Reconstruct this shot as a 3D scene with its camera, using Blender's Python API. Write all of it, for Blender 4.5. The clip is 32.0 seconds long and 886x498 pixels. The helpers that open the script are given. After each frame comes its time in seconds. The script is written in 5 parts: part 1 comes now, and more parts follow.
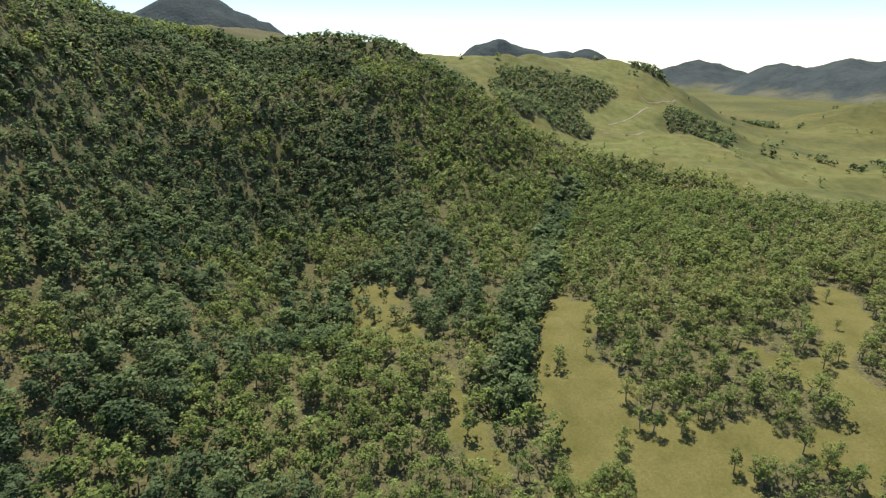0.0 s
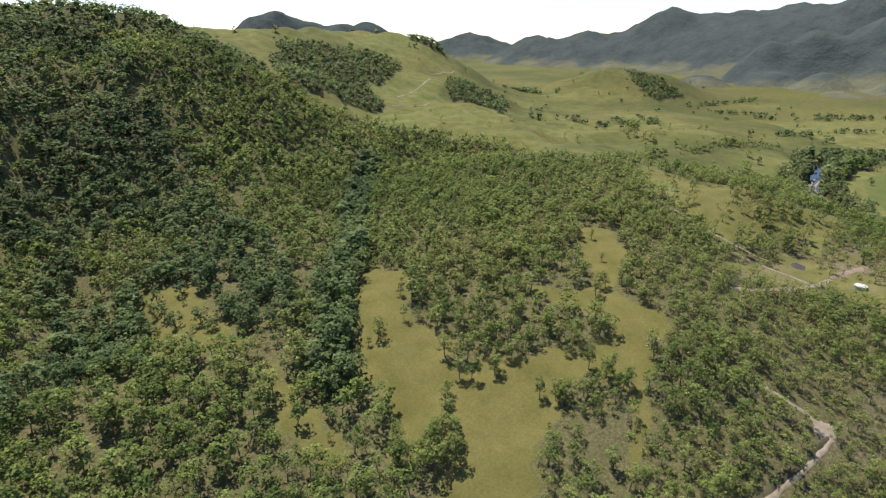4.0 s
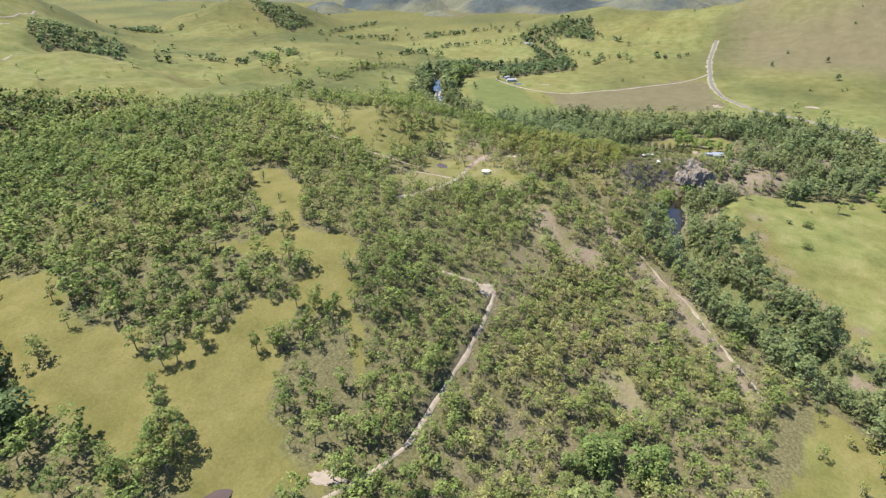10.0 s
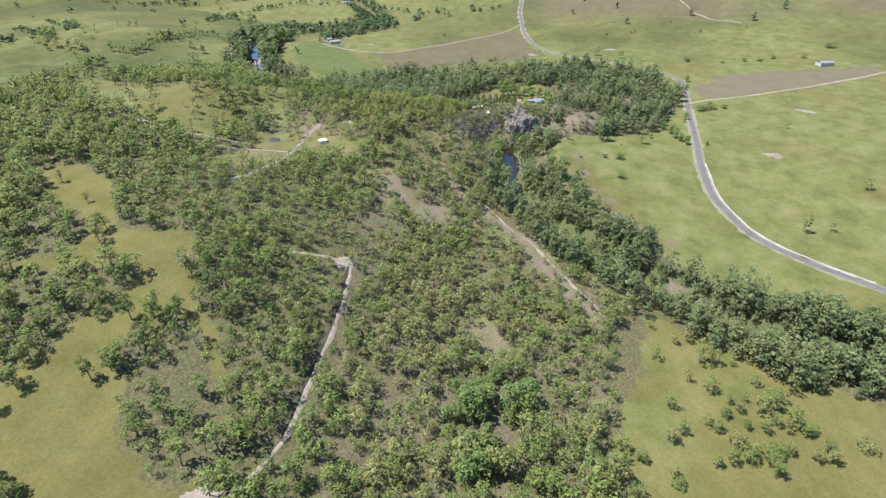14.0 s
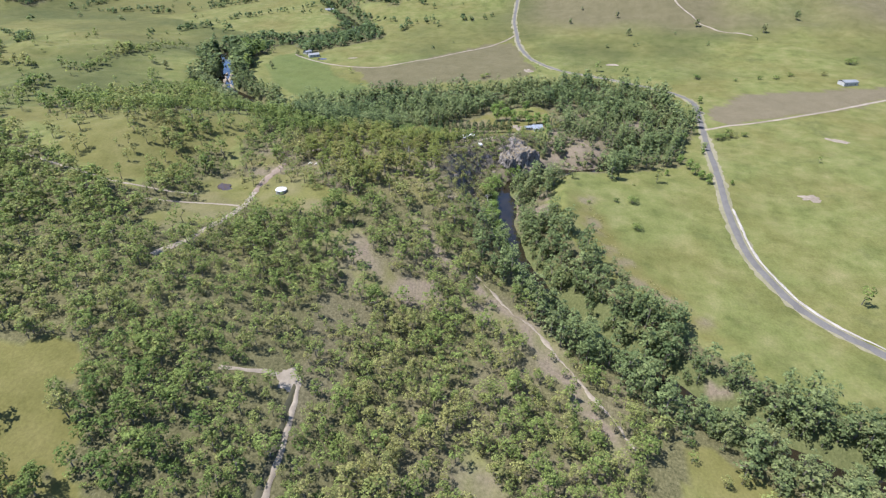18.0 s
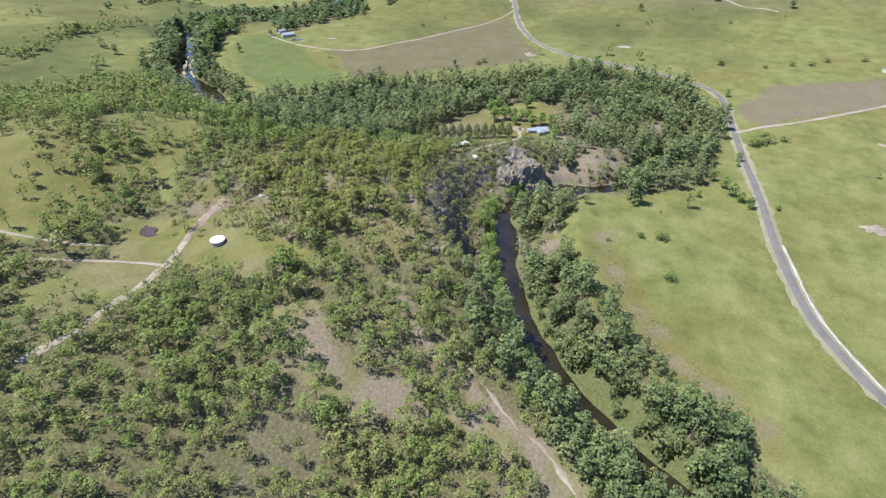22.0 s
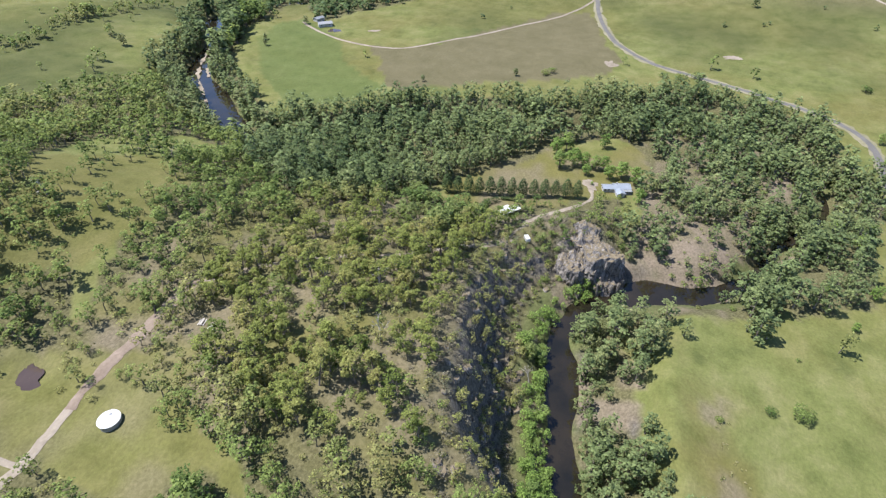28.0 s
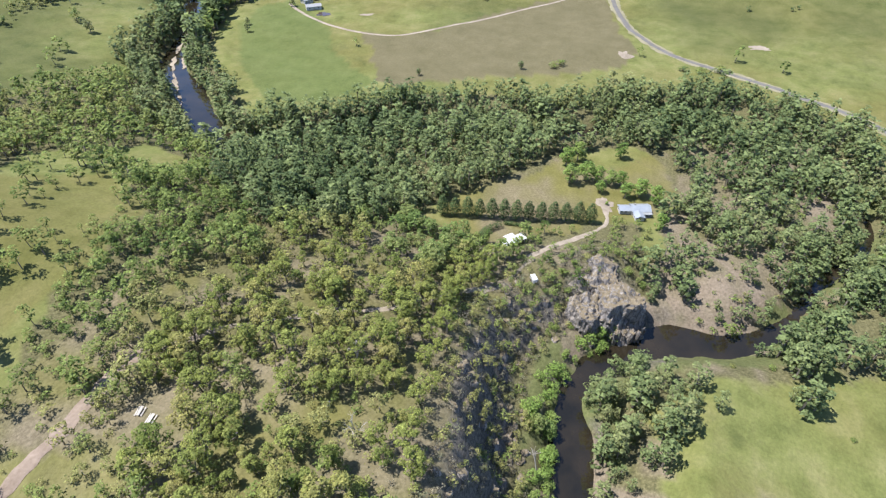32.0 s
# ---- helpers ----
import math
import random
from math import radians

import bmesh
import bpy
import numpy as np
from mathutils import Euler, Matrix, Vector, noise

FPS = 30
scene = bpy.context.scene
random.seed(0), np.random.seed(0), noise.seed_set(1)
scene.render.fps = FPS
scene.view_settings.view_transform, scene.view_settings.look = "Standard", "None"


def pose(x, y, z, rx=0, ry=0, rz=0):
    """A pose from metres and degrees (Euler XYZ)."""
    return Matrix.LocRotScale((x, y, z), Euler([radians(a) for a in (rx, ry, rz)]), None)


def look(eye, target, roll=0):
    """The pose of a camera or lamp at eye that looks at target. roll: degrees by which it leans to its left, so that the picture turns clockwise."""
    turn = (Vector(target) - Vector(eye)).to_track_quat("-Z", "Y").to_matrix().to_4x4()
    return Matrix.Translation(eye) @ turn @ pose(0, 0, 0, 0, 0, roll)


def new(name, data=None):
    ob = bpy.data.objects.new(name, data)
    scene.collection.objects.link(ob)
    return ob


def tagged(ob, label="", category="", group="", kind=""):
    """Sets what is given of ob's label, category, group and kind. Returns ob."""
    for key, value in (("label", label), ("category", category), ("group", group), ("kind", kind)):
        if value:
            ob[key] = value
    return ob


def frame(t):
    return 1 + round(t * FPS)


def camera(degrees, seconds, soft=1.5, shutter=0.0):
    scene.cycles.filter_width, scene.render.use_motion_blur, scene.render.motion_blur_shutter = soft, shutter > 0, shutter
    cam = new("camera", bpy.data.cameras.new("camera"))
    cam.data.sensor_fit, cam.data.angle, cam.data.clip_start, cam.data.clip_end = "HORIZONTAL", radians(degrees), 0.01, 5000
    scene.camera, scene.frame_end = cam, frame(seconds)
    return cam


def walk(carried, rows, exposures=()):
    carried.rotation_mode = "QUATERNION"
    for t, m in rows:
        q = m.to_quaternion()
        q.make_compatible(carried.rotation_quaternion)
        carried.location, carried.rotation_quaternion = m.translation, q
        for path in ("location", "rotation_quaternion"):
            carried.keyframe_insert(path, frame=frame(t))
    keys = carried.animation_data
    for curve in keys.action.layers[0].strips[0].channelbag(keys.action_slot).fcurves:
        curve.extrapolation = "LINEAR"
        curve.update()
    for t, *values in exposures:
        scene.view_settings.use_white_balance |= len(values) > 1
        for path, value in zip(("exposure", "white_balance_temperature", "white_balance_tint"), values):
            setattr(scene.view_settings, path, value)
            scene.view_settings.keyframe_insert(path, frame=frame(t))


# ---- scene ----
cam = camera(79.0, 32.0, soft=1.3)
METRES, EYE, TILT, LEAN, TURN = 320.0, 178.0, -19.5, 0.0, 0.0
ROWS = [
    (0.0, 0.0, 0.0, 0.0, 0.0, 0.0, -0.0),
    (0.5, 0.0004, -0.0001, -0.0001, -1.62, -0.27, 0.62),
    (1.0, 0.001, -0.0, -0.0004, -3.59, -0.52, 1.34),
    (1.5, 0.0013, 0.0001, 0.0001, -5.39, -0.87, 1.96),
    (2.0, 0.0017, -0.0001, 0.0004, -7.9, -1.32, 2.86),
    (2.5, 0.002, 0.0001, -0.0001, -10.86, -1.75, 3.89),
    (3.0, 0.0021, 0.0002, -0.0003, -14.07, -2.35, 5.0),
    (3.5, 0.0028, 0.0003, -0.0001, -17.28, -3.02, 6.15),
    (5.5, 0.0029, 0.0002, 0.0004, -28.89, -6.63, 9.9),
    (6.0, 0.0035, 0.0003, 0.0, -31.73, -7.68, 10.79),
    (6.5, 0.003, -0.0, 0.0002, -34.72, -8.79, 11.65),
    (7.0, 0.0035, 0.0001, 0.0, -37.88, -10.0, 12.54),
    (7.5, 0.0044, -0.0003, -0.0001, -40.99, -11.22, 13.39),
    (8.0, 0.004, -0.0002, -0.0003, -44.85, -12.66, 14.37),
    (8.5, 0.0041, -0.0001, -0.0001, -48.06, -13.99, 15.11),
    (9.0, 0.0042, -0.0001, -0.0005, -50.9, -15.29, 15.74),
    (9.5, 0.0041, -0.0002, -0.0006, -53.28, -16.46, 16.23),
    (10.0, 0.0045, -0.0002, -0.0007, -55.87, -17.84, 16.73),
    (10.5, 0.0047, -0.0001, -0.001, -58.59, -19.29, 17.22),
    (11.0, 0.0046, -0.0002, -0.001, -61.46, -20.98, 17.66),
    (11.5, 0.0047, -0.0002, -0.0011, -64.64, -22.81, 18.14),
    (12.0, 0.0049, -0.0003, -0.0011, -69.48, -25.34, 18.75),
    (12.5, 0.005, -0.0002, -0.0013, -72.67, -26.9, 19.1),
    (13.0, 0.0051, -0.0002, -0.0013, -73.86, -27.25, 19.17),
    (13.5, 0.0068, 0.0008, -0.0019, -74.22, -27.29, 19.17),
    (15.5, 0.0895, 0.0169, 0.0036, -75.11, -27.67, 19.04),
    (16.0, 0.1197, 0.0219, 0.0052, -75.19, -27.63, 18.98),
    (16.5, 0.1486, 0.0267, 0.0072, -75.31, -27.67, 18.94),
    (17.0, 0.1798, 0.0319, 0.0089, -75.22, -27.52, 18.95),
    (17.5, 0.209, 0.0361, 0.0105, -75.15, -27.41, 18.99),
    (18.0, 0.2403, 0.0411, 0.0118, -75.23, -27.42, 18.94),
    (18.5, 0.2694, 0.0453, 0.0138, -75.3, -27.48, 18.97),
    (19.0, 0.3007, 0.051, 0.0157, -75.37, -27.72, 18.94),
    (19.5, 0.33, 0.0564, 0.0174, -75.42, -28.05, 18.96),
    (20.0, 0.3622, 0.0618, 0.0185, -75.48, -28.38, 18.95),
    (20.5, 0.3913, 0.0673, 0.0205, -75.6, -28.73, 18.92),
    (21.0, 0.4227, 0.0726, 0.0223, -75.64, -29.07, 18.94),
    (21.5, 0.4514, 0.0771, 0.0241, -75.72, -29.77, 18.93),
    (22.0, 0.4836, 0.0813, 0.0263, -75.75, -30.88, 18.91),
    (22.5, 0.5138, 0.0852, 0.0271, -75.79, -31.84, 18.93),
    (23.0, 0.5464, 0.0897, 0.0286, -75.85, -32.87, 18.94),
    (23.5, 0.5769, 0.0944, 0.0301, -75.89, -33.53, 18.97),
    (24.0, 0.6102, 0.0994, 0.0324, -75.9, -33.87, 18.98),
    (24.5, 0.6401, 0.1044, 0.0341, -75.95, -33.91, 18.99),
    (25.0, 0.6715, 0.1088, 0.0354, -75.75, -33.77, 19.0),
    (25.5, 0.7006, 0.1134, 0.037, -72.63, -32.74, 18.59),
    (27.5, 0.814, 0.1358, 0.0452, -68.41, -31.29, 18.12),
    (28.0, 0.841, 0.1431, 0.0475, -68.29, -31.64, 18.14),
    (28.5, 0.8635, 0.1492, 0.0496, -68.26, -32.16, 18.1),
    (29.0, 0.8855, 0.1551, 0.0517, -68.26, -32.69, 18.11),
    (29.5, 0.9041, 0.1607, 0.0539, -68.29, -33.11, 18.08),
    (30.0, 0.9218, 0.1658, 0.0555, -68.3, -33.49, 18.09),
    (30.5, 0.9368, 0.1702, 0.057, -68.22, -33.78, 18.07),
    (31.0, 0.9504, 0.1742, 0.0585, -68.18, -34.01, 18.07),
    (31.5, 0.9622, 0.1775, 0.0599, -68.11, -34.18, 18.06),
    (32.0, 0.9749, 0.1816, 0.061, -68.09, -34.35, 18.03),
]
walk(cam, [(t, pose(0, 0, EYE, TILT, LEAN, TURN) @ pose(METRES * x, METRES * y, METRES * z, 90 + pitch, roll, yaw)) for t, x, y, z, yaw, pitch, roll in ROWS],
     [(0.0, 0.62, 6700, 11), (3.5, 0.55, 6700, 11), (6.5, 0.58, 6900, 15), (8.5, 1.18, 6750, 14), (12.0, 1.06, 6000, 14), (16.0, 0.95, 5900, 14), (26.0, 0.97, 5950, 13), (28.0, 0.93, 6000, 13), (30.0, 1.00, 6050, 13), (32.0, 1.10, 6050, 13)])

# ---- world, sun ----
world = bpy.data.worlds.new("world")
scene.world = world
world.use_nodes = True
SUN_EL, SUN_AZ = 63.0, -14.5        # degrees up; degrees from +y towards +x
sky = world.node_tree.nodes.new("ShaderNodeTexSky")
sky.sky_type, sky.sun_disc = "NISHITA", False
sky.sun_elevation, sky.sun_rotation = radians(SUN_EL), radians(SUN_AZ % 360)
sky.air_density, sky.dust_density, sky.ozone_density = 0.7, 0.0, 2.0
world.node_tree.links.new(sky.outputs[0], world.node_tree.nodes["Background"].inputs[0])
world.node_tree.nodes["Background"].inputs[1].default_value = 0.125
sun = new("sun", bpy.data.lights.new("sun", "SUN"))
sun.data.energy, sun.data.angle, sun.data.color = 4.8, radians(0.5), (1.0, 0.95, 0.86)
SUN_WAY = Vector((math.sin(radians(SUN_AZ)) * math.cos(radians(SUN_EL)), math.cos(radians(SUN_AZ)) * math.cos(radians(SUN_EL)), math.sin(radians(SUN_EL))))
sun.matrix_world = look(SUN_WAY * 900, (0, 0, 0))


# ---- materials ----
def material(name, rough=0.9, spec=0.2):
    m = bpy.data.materials.new(name)
    m.use_nodes = True
    b = m.node_tree.nodes["Principled BSDF"]
    b.inputs["Roughness"].default_value = rough
    b.inputs["Specular IOR Level"].default_value = spec
    return m, m.node_tree.nodes, m.node_tree.links, b


def coords(n, l):
    return n.new("ShaderNodeNewGeometry").outputs["Position"]


def noise_tex(n, l, vec, scale, detail=4.0, rough=0.6):
    t = n.new("ShaderNodeTexNoise")
    t.inputs["Scale"].default_value, t.inputs["Detail"].default_value, t.inputs["Roughness"].default_value = scale, detail, rough
    l.new(vec, t.inputs["Vector"])
    return t.outputs["Fac"]


def ramp(n, l, fac, stops):
    r = n.new("ShaderNodeValToRGB")
    e = r.color_ramp.elements
    while len(e) < len(stops):
        e.new(0.5)
    for k, (p, c) in enumerate(stops):
        e[k].position, e[k].color = p, (*c, 1) if len(c) == 3 else c
    l.new(fac, r.inputs["Fac"])
    return r.outputs["Color"]


def mix(n, l, fac, a, b, kind="MIX"):
    m = n.new("ShaderNodeMix")
    m.data_type, m.blend_type = "RGBA", kind
    for sock, v in ((m.inputs["Factor"], fac), (m.inputs["A"], a), (m.inputs["B"], b)):
        if isinstance(v, (int, float)):
            sock.default_value = v
        elif isinstance(v, tuple):
            sock.default_value = (*v, 1)
        else:
            l.new(v, sock)
    return m.outputs["Result"]


def attribute(n, name):
    a = n.new("ShaderNodeAttribute")
    a.attribute_name = name
    return a.outputs["Fac"]


def bump(n, l, b, height, strength, distance):
    k = n.new("ShaderNodeBump")
    k.inputs["Strength"].default_value, k.inputs["Distance"].default_value = strength, distance
    l.new(height, k.inputs["Height"])
    l.new(k.outputs["Normal"], b.inputs["Normal"])


def grass_material():
    m, n, l, b = material("grass_ground", 0.95, 0.1)
    p = coords(n, l)
    coarse = noise_tex(n, l, p, 0.012, 5)
    mid = noise_tex(n, l, p, 0.07, 6, 0.65)
    fine = noise_tex(n, l, p, 0.9, 5, 0.7)
    grass = ramp(n, l, mid, [(0.28, (0.118, 0.138, 0.040)), (0.5, (0.190, 0.206, 0.066)), (0.72, (0.262, 0.256, 0.106))])
    dry = ramp(n, l, mid, [(0.3, (0.145, 0.136, 0.040)), (0.7, (0.216, 0.194, 0.070))])
    straw = ramp(n, l, mid, [(0.3, (0.180, 0.166, 0.066)), (0.7, (0.300, 0.268, 0.128))])
    floor = ramp(n, l, fine, [(0.3, (0.086, 0.084, 0.038)), (0.55, (0.160, 0.148, 0.072)), (0.8, (0.240, 0.212, 0.122))])
    field = ramp(n, l, mid, [(0.3, (0.140, 0.126, 0.064)), (0.7, (0.190, 0.166, 0.092))])
    bare = ramp(n, l, fine, [(0.2, (0.184, 0.147, 0.102)), (0.8, (0.303, 0.247, 0.186))])
    lush = ramp(n, l, mid, [(0.3, (0.098, 0.134, 0.039)), (0.7, (0.138, 0.174, 0.056))])
    rough = ramp(n, l, mid, [(0.3, (0.078, 0.094, 0.030)), (0.7, (0.132, 0.140, 0.052))])
    stone = ramp(n, l, fine, [(0.3, (0.070, 0.066, 0.060)), (0.5, (0.150, 0.135, 0.115)), (0.75, (0.26, 0.228, 0.190))])
    c = mix(n, l, ramp(n, l, coarse, [(0.42, (0, 0, 0)), (0.66, (0.8, 0.8, 0.8))]), grass, dry)
    patchy = noise_tex(n, l, p, 0.032, 7, 0.72)
    c = mix(n, l, ramp(n, l, patchy, [(0.50, (0, 0, 0)), (0.72, (0.55, 0.55, 0.55))]), c, straw)
    c = mix(n, l, ramp(n, l, patchy, [(0.30, (0.6, 0.6, 0.6)), (0.44, (0, 0, 0))]), c, (0.088, 0.104, 0.036))
    for name, colour in (("rough", rough), ("dry", dry), ("wood", floor), ("field", field), ("lush", lush), ("bare", bare), ("rock", stone)):
        a = n.new("ShaderNodeMath")
        a.operation = "MULTIPLY_ADD"
        a.use_clamp = True
        l.new(attribute(n, name), a.inputs[0])
        a.inputs[1].default_value = 1.25
        s = n.new("ShaderNodeMath")
        s.operation = "MULTIPLY_ADD"
        l.new(mid, s.inputs[0])
        s.inputs[1].default_value, s.inputs[2].default_value = 0.5, -0.30
        g = n.new("ShaderNodeMath")
        g.operation = "MULTIPLY"
        l.new(s.outputs[0], g.inputs[0])
        l.new(attribute(n, name), g.inputs[1])
        l.new(g.outputs[0], a.inputs[2])
        c = mix(n, l, a.outputs[0], c, colour)
    c = mix(n, l, 0.6, c, ramp(n, l, fine, [(0.25, (0.20, 0.20, 0.20)), (0.75, (0.72, 0.72, 0.72))]), "MULTIPLY")
    l.new(c, b.inputs["Base Color"])
    bump(n, l, b, fine, 0.6, 0.35)
    return m


def leaf_material(name, dark, light, dry, sheen=0.1):
    m, n, l, b = material(name, 0.65, sheen)
    g = n.new("ShaderNodeNewGeometry")
    o = n.new("ShaderNodeObjectInfo")
    one = n.new("ShaderNodeMix")
    l.new(attribute(n, "own"), one.inputs[0])
    l.new(o.outputs["Random"], one.inputs[2])
    l.new(attribute(n, "tint"), one.inputs[3])
    tree = ramp(n, l, one.outputs[0], [(0.0, dark), (0.28, light), (0.6, light), (1.0, dry)])
    card = ramp(n, l, g.outputs["Random Per Island"], [(0.0, (0.56, 0.58, 0.56)), (0.5, (0.94, 0.94, 0.93)), (1.0, (1.38, 1.36, 1.30))])
    c = mix(n, l, 1.0, tree, card, "MULTIPLY")
    c = mix(n, l, 1.0, c, ramp(n, l, noise_tex(n, l, coords(n, l), 2.2, 3, 0.75), [(0.3, (0.68, 0.68, 0.67)), (0.7, (1.30, 1.30, 1.29))]), "MULTIPLY")
    l.new(c, b.inputs["Base Color"])
    puff = n.new("ShaderNodeAttribute")
    puff.attribute_name = "puff"
    world_way = n.new("ShaderNodeVectorTransform")
    world_way.vector_type, world_way.convert_from, world_way.convert_to = "NORMAL", "OBJECT", "WORLD"
    l.new(puff.outputs["Vector"], world_way.inputs[0])
    t = n.new("ShaderNodeBsdfTranslucent")
    l.new(world_way.outputs[0], b.inputs["Normal"])
    l.new(c, t.inputs["Color"])
    s = n.new("ShaderNodeMixShader")
    s.inputs[0].default_value = 0.3
    l.new(b.outputs[0], s.inputs[1])
    l.new(t.outputs[0], s.inputs[2])
    l.new(s.outputs[0], n["Material Output"].inputs["Surface"])
    return m


def plain_material(name, low, high, scale, rough=0.9, spec=0.2, relief=0.3, metal=0.0, size=0.05):
    m, n, l, b = material(name, rough, spec)
    p = coords(n, l)
    f = noise_tex(n, l, p, scale, 6, 0.65)
    g = noise_tex(n, l, p, scale * 0.13, 3)
    c = mix(n, l, 0.5, ramp(n, l, f, [(0.3, low), (0.7, high)]), ramp(n, l, g, [(0.35, low), (0.65, high)]))
    l.new(c, b.inputs["Base Color"])
    b.inputs["Metallic"].default_value = metal
    if relief:
        bump(n, l, b, f, relief, size)
    return m


def water_material():
    m, n, l, b = material("river_water", 0.06, 0.5)
    p = coords(n, l)
    f = noise_tex(n, l, p, 0.05, 4)
    l.new(ramp(n, l, f, [(0.35, (0.010, 0.009, 0.006)), (0.7, (0.026, 0.020, 0.012))]), b.inputs["Base Color"])
    bump(n, l, b, noise_tex(n, l, p, 1.2, 3), 0.05, 0.05)
    return m


def rock_material():
    m, n, l, b = material("basalt_rock", 0.9, 0.25)
    p = coords(n, l)
    squash = n.new("ShaderNodeMapping")
    squash.inputs["Scale"].default_value = (1, 1, 0.3)
    l.new(p, squash.inputs["Vector"])
    joints = n.new("ShaderNodeTexVoronoi")
    joints.feature = "DISTANCE_TO_EDGE"
    joints.inputs["Scale"].default_value = 0.55
    l.new(squash.outputs[0], joints.inputs["Vector"])
    f = noise_tex(n, l, squash.outputs[0], 0.6, 7, 0.7)
    c = ramp(n, l, f, [(0.3, (0.080, 0.074, 0.072)), (0.5, (0.200, 0.182, 0.166)), (0.72, (0.360, 0.322, 0.282))])
    c = mix(n, l, ramp(n, l, joints.outputs["Distance"], [(0.0, (0.75, 0.75, 0.75)), (0.09, (0, 0, 0))]), c, (0.022, 0.020, 0.020))
    up = n.new("ShaderNodeSeparateXYZ")
    l.new(n.new("ShaderNodeNewGeometry").outputs["Normal"], up.inputs[0])
    soil = ramp(n, l, up.outputs["Z"], [(0.62, (0, 0, 0)), (0.86, (0.85, 0.85, 0.85))])
    c = mix(n, l, soil, c, ramp(n, l, f, [(0.3, (0.120, 0.095, 0.052)), (0.7, (0.215, 0.170, 0.105))]))
    l.new(c, b.inputs["Base Color"])
    bump(n, l, b, f, 1.0, 0.7)
    return m


def hazy_range_material():
    m, n, l, b = material("hazy_distant_hills", 1.0, 0.0)
    p = coords(n, l)
    f, g = noise_tex(n, l, p, 0.012, 6, 0.7), noise_tex(n, l, p, 0.0035, 4)
    # blue-grey distance haze is mixed into both the wood and grass colours
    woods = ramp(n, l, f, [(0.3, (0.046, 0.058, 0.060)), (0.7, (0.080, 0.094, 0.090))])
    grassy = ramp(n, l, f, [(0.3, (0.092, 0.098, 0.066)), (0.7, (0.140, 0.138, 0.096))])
    z = n.new("ShaderNodeSeparateXYZ")
    l.new(p, z.inputs[0])
    k = n.new("ShaderNodeMath")
    k.operation = "MULTIPLY_ADD"
    l.new(z.outputs["Z"], k.inputs[0])
    k.inputs[1].default_value = 0.004
    l.new(g, k.inputs[2])
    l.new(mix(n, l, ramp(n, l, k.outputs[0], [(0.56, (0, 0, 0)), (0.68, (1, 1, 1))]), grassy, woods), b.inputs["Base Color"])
    bump(n, l, b, f, 1.0, 14.0)
    return m


GRASS = grass_material()
LEAF_EUC = leaf_material("eucalypt_leaves", (0.094, 0.138, 0.038), (0.168, 0.214, 0.062), (0.232, 0.230, 0.086))
LEAF_DENSE = leaf_material("wet_forest_leaves", (0.066, 0.102, 0.046), (0.118, 0.162, 0.066), (0.165, 0.188, 0.078))
LEAF_RIVER = leaf_material("riverside_leaves", (0.090, 0.126, 0.052), (0.154, 0.194, 0.080), (0.204, 0.222, 0.098))
LEAF_LUSH = leaf_material("lush_leaves", (0.110, 0.172, 0.042), (0.172, 0.250, 0.062), (0.210, 0.268, 0.080))
LEAF_GULLY = leaf_material("gully_leaves", (0.072, 0.118, 0.036), (0.135, 0.192, 0.058), (0.180, 0.214, 0.074))
LEAF_PINE = leaf_material("hedge_leaves", (0.050, 0.078, 0.030), (0.075, 0.108, 0.042), (0.085, 0.120, 0.046))
LEAF_RIDGE = leaf_material("dry_ridge_leaves", (0.118, 0.152, 0.038), (0.196, 0.222, 0.060), (0.256, 0.240, 0.084))
LEAF_TWIG = leaf_material("dry_twigs", (0.120, 0.110, 0.078), (0.190, 0.172, 0.122), (0.150, 0.168, 0.090))
BARK = plain_material("grey_bark", (0.082, 0.070, 0.057), (0.262, 0.230, 0.197), 2.0)
TRACK = plain_material("pale_dirt", (0.150, 0.122, 0.090), (0.320, 0.272, 0.212), 0.6, relief=0.5)
ASPHALT = plain_material("worn_asphalt", (0.098, 0.092, 0.084), (0.148, 0.138, 0.126), 0.8)
CHALK = plain_material("pale_chalky_gravel", (0.215, 0.190, 0.160), (0.400, 0.370, 0.325), 1.0, relief=0.6)
MUDDY = plain_material("muddy_water", (0.045, 0.030, 0.024), (0.085, 0.060, 0.046), 0.08, 0.12, 0.5, relief=0)
LEAF_STRAW = leaf_material("dead_weeds", (0.250, 0.228, 0.100), (0.340, 0.305, 0.150), (0.220, 0.230, 0.090))
RED_EARTH = plain_material("stony_red_earth", (0.130, 0.098, 0.072), (0.270, 0.212, 0.165), 0.9, relief=0.7)
VERGE = plain_material("worn_verge", (0.140, 0.134, 0.070), (0.250, 0.222, 0.150), 0.5, relief=0.5)
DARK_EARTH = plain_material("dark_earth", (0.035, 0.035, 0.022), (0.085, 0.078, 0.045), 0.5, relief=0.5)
WATER = water_material()
ROCK = rock_material()
BACKDROP = hazy_range_material()


# ---- the lie of the land ----
HILLS = [
    (-400, 1000, 480, 254), (1450, 900, 320, 5), (-800, 150, 320, 146), (900, -600, 210, 9), (200, -600, 210, 5), (400, 1300, 210, 107),
    (1400, 0, 210, 97), (1020, 1220, 140, 80), (-30, -110, 140, -21), (740, 1500, 140, -17), (1090, 1010, 140, -29), (-590, -600, 140, 42),
    (740, 240, 140, -5), (1510, 310, 140, -27), (-100, 1290, 140, -35), (600, 940, 140, -13), (-200, 400, 95, -43), (800, 900, 95, 4),
    (850, -50, 95, -5), (-350, 350, 95, 45), (-350, 550, 95, 21), (-250, 100, 95, -7),
]
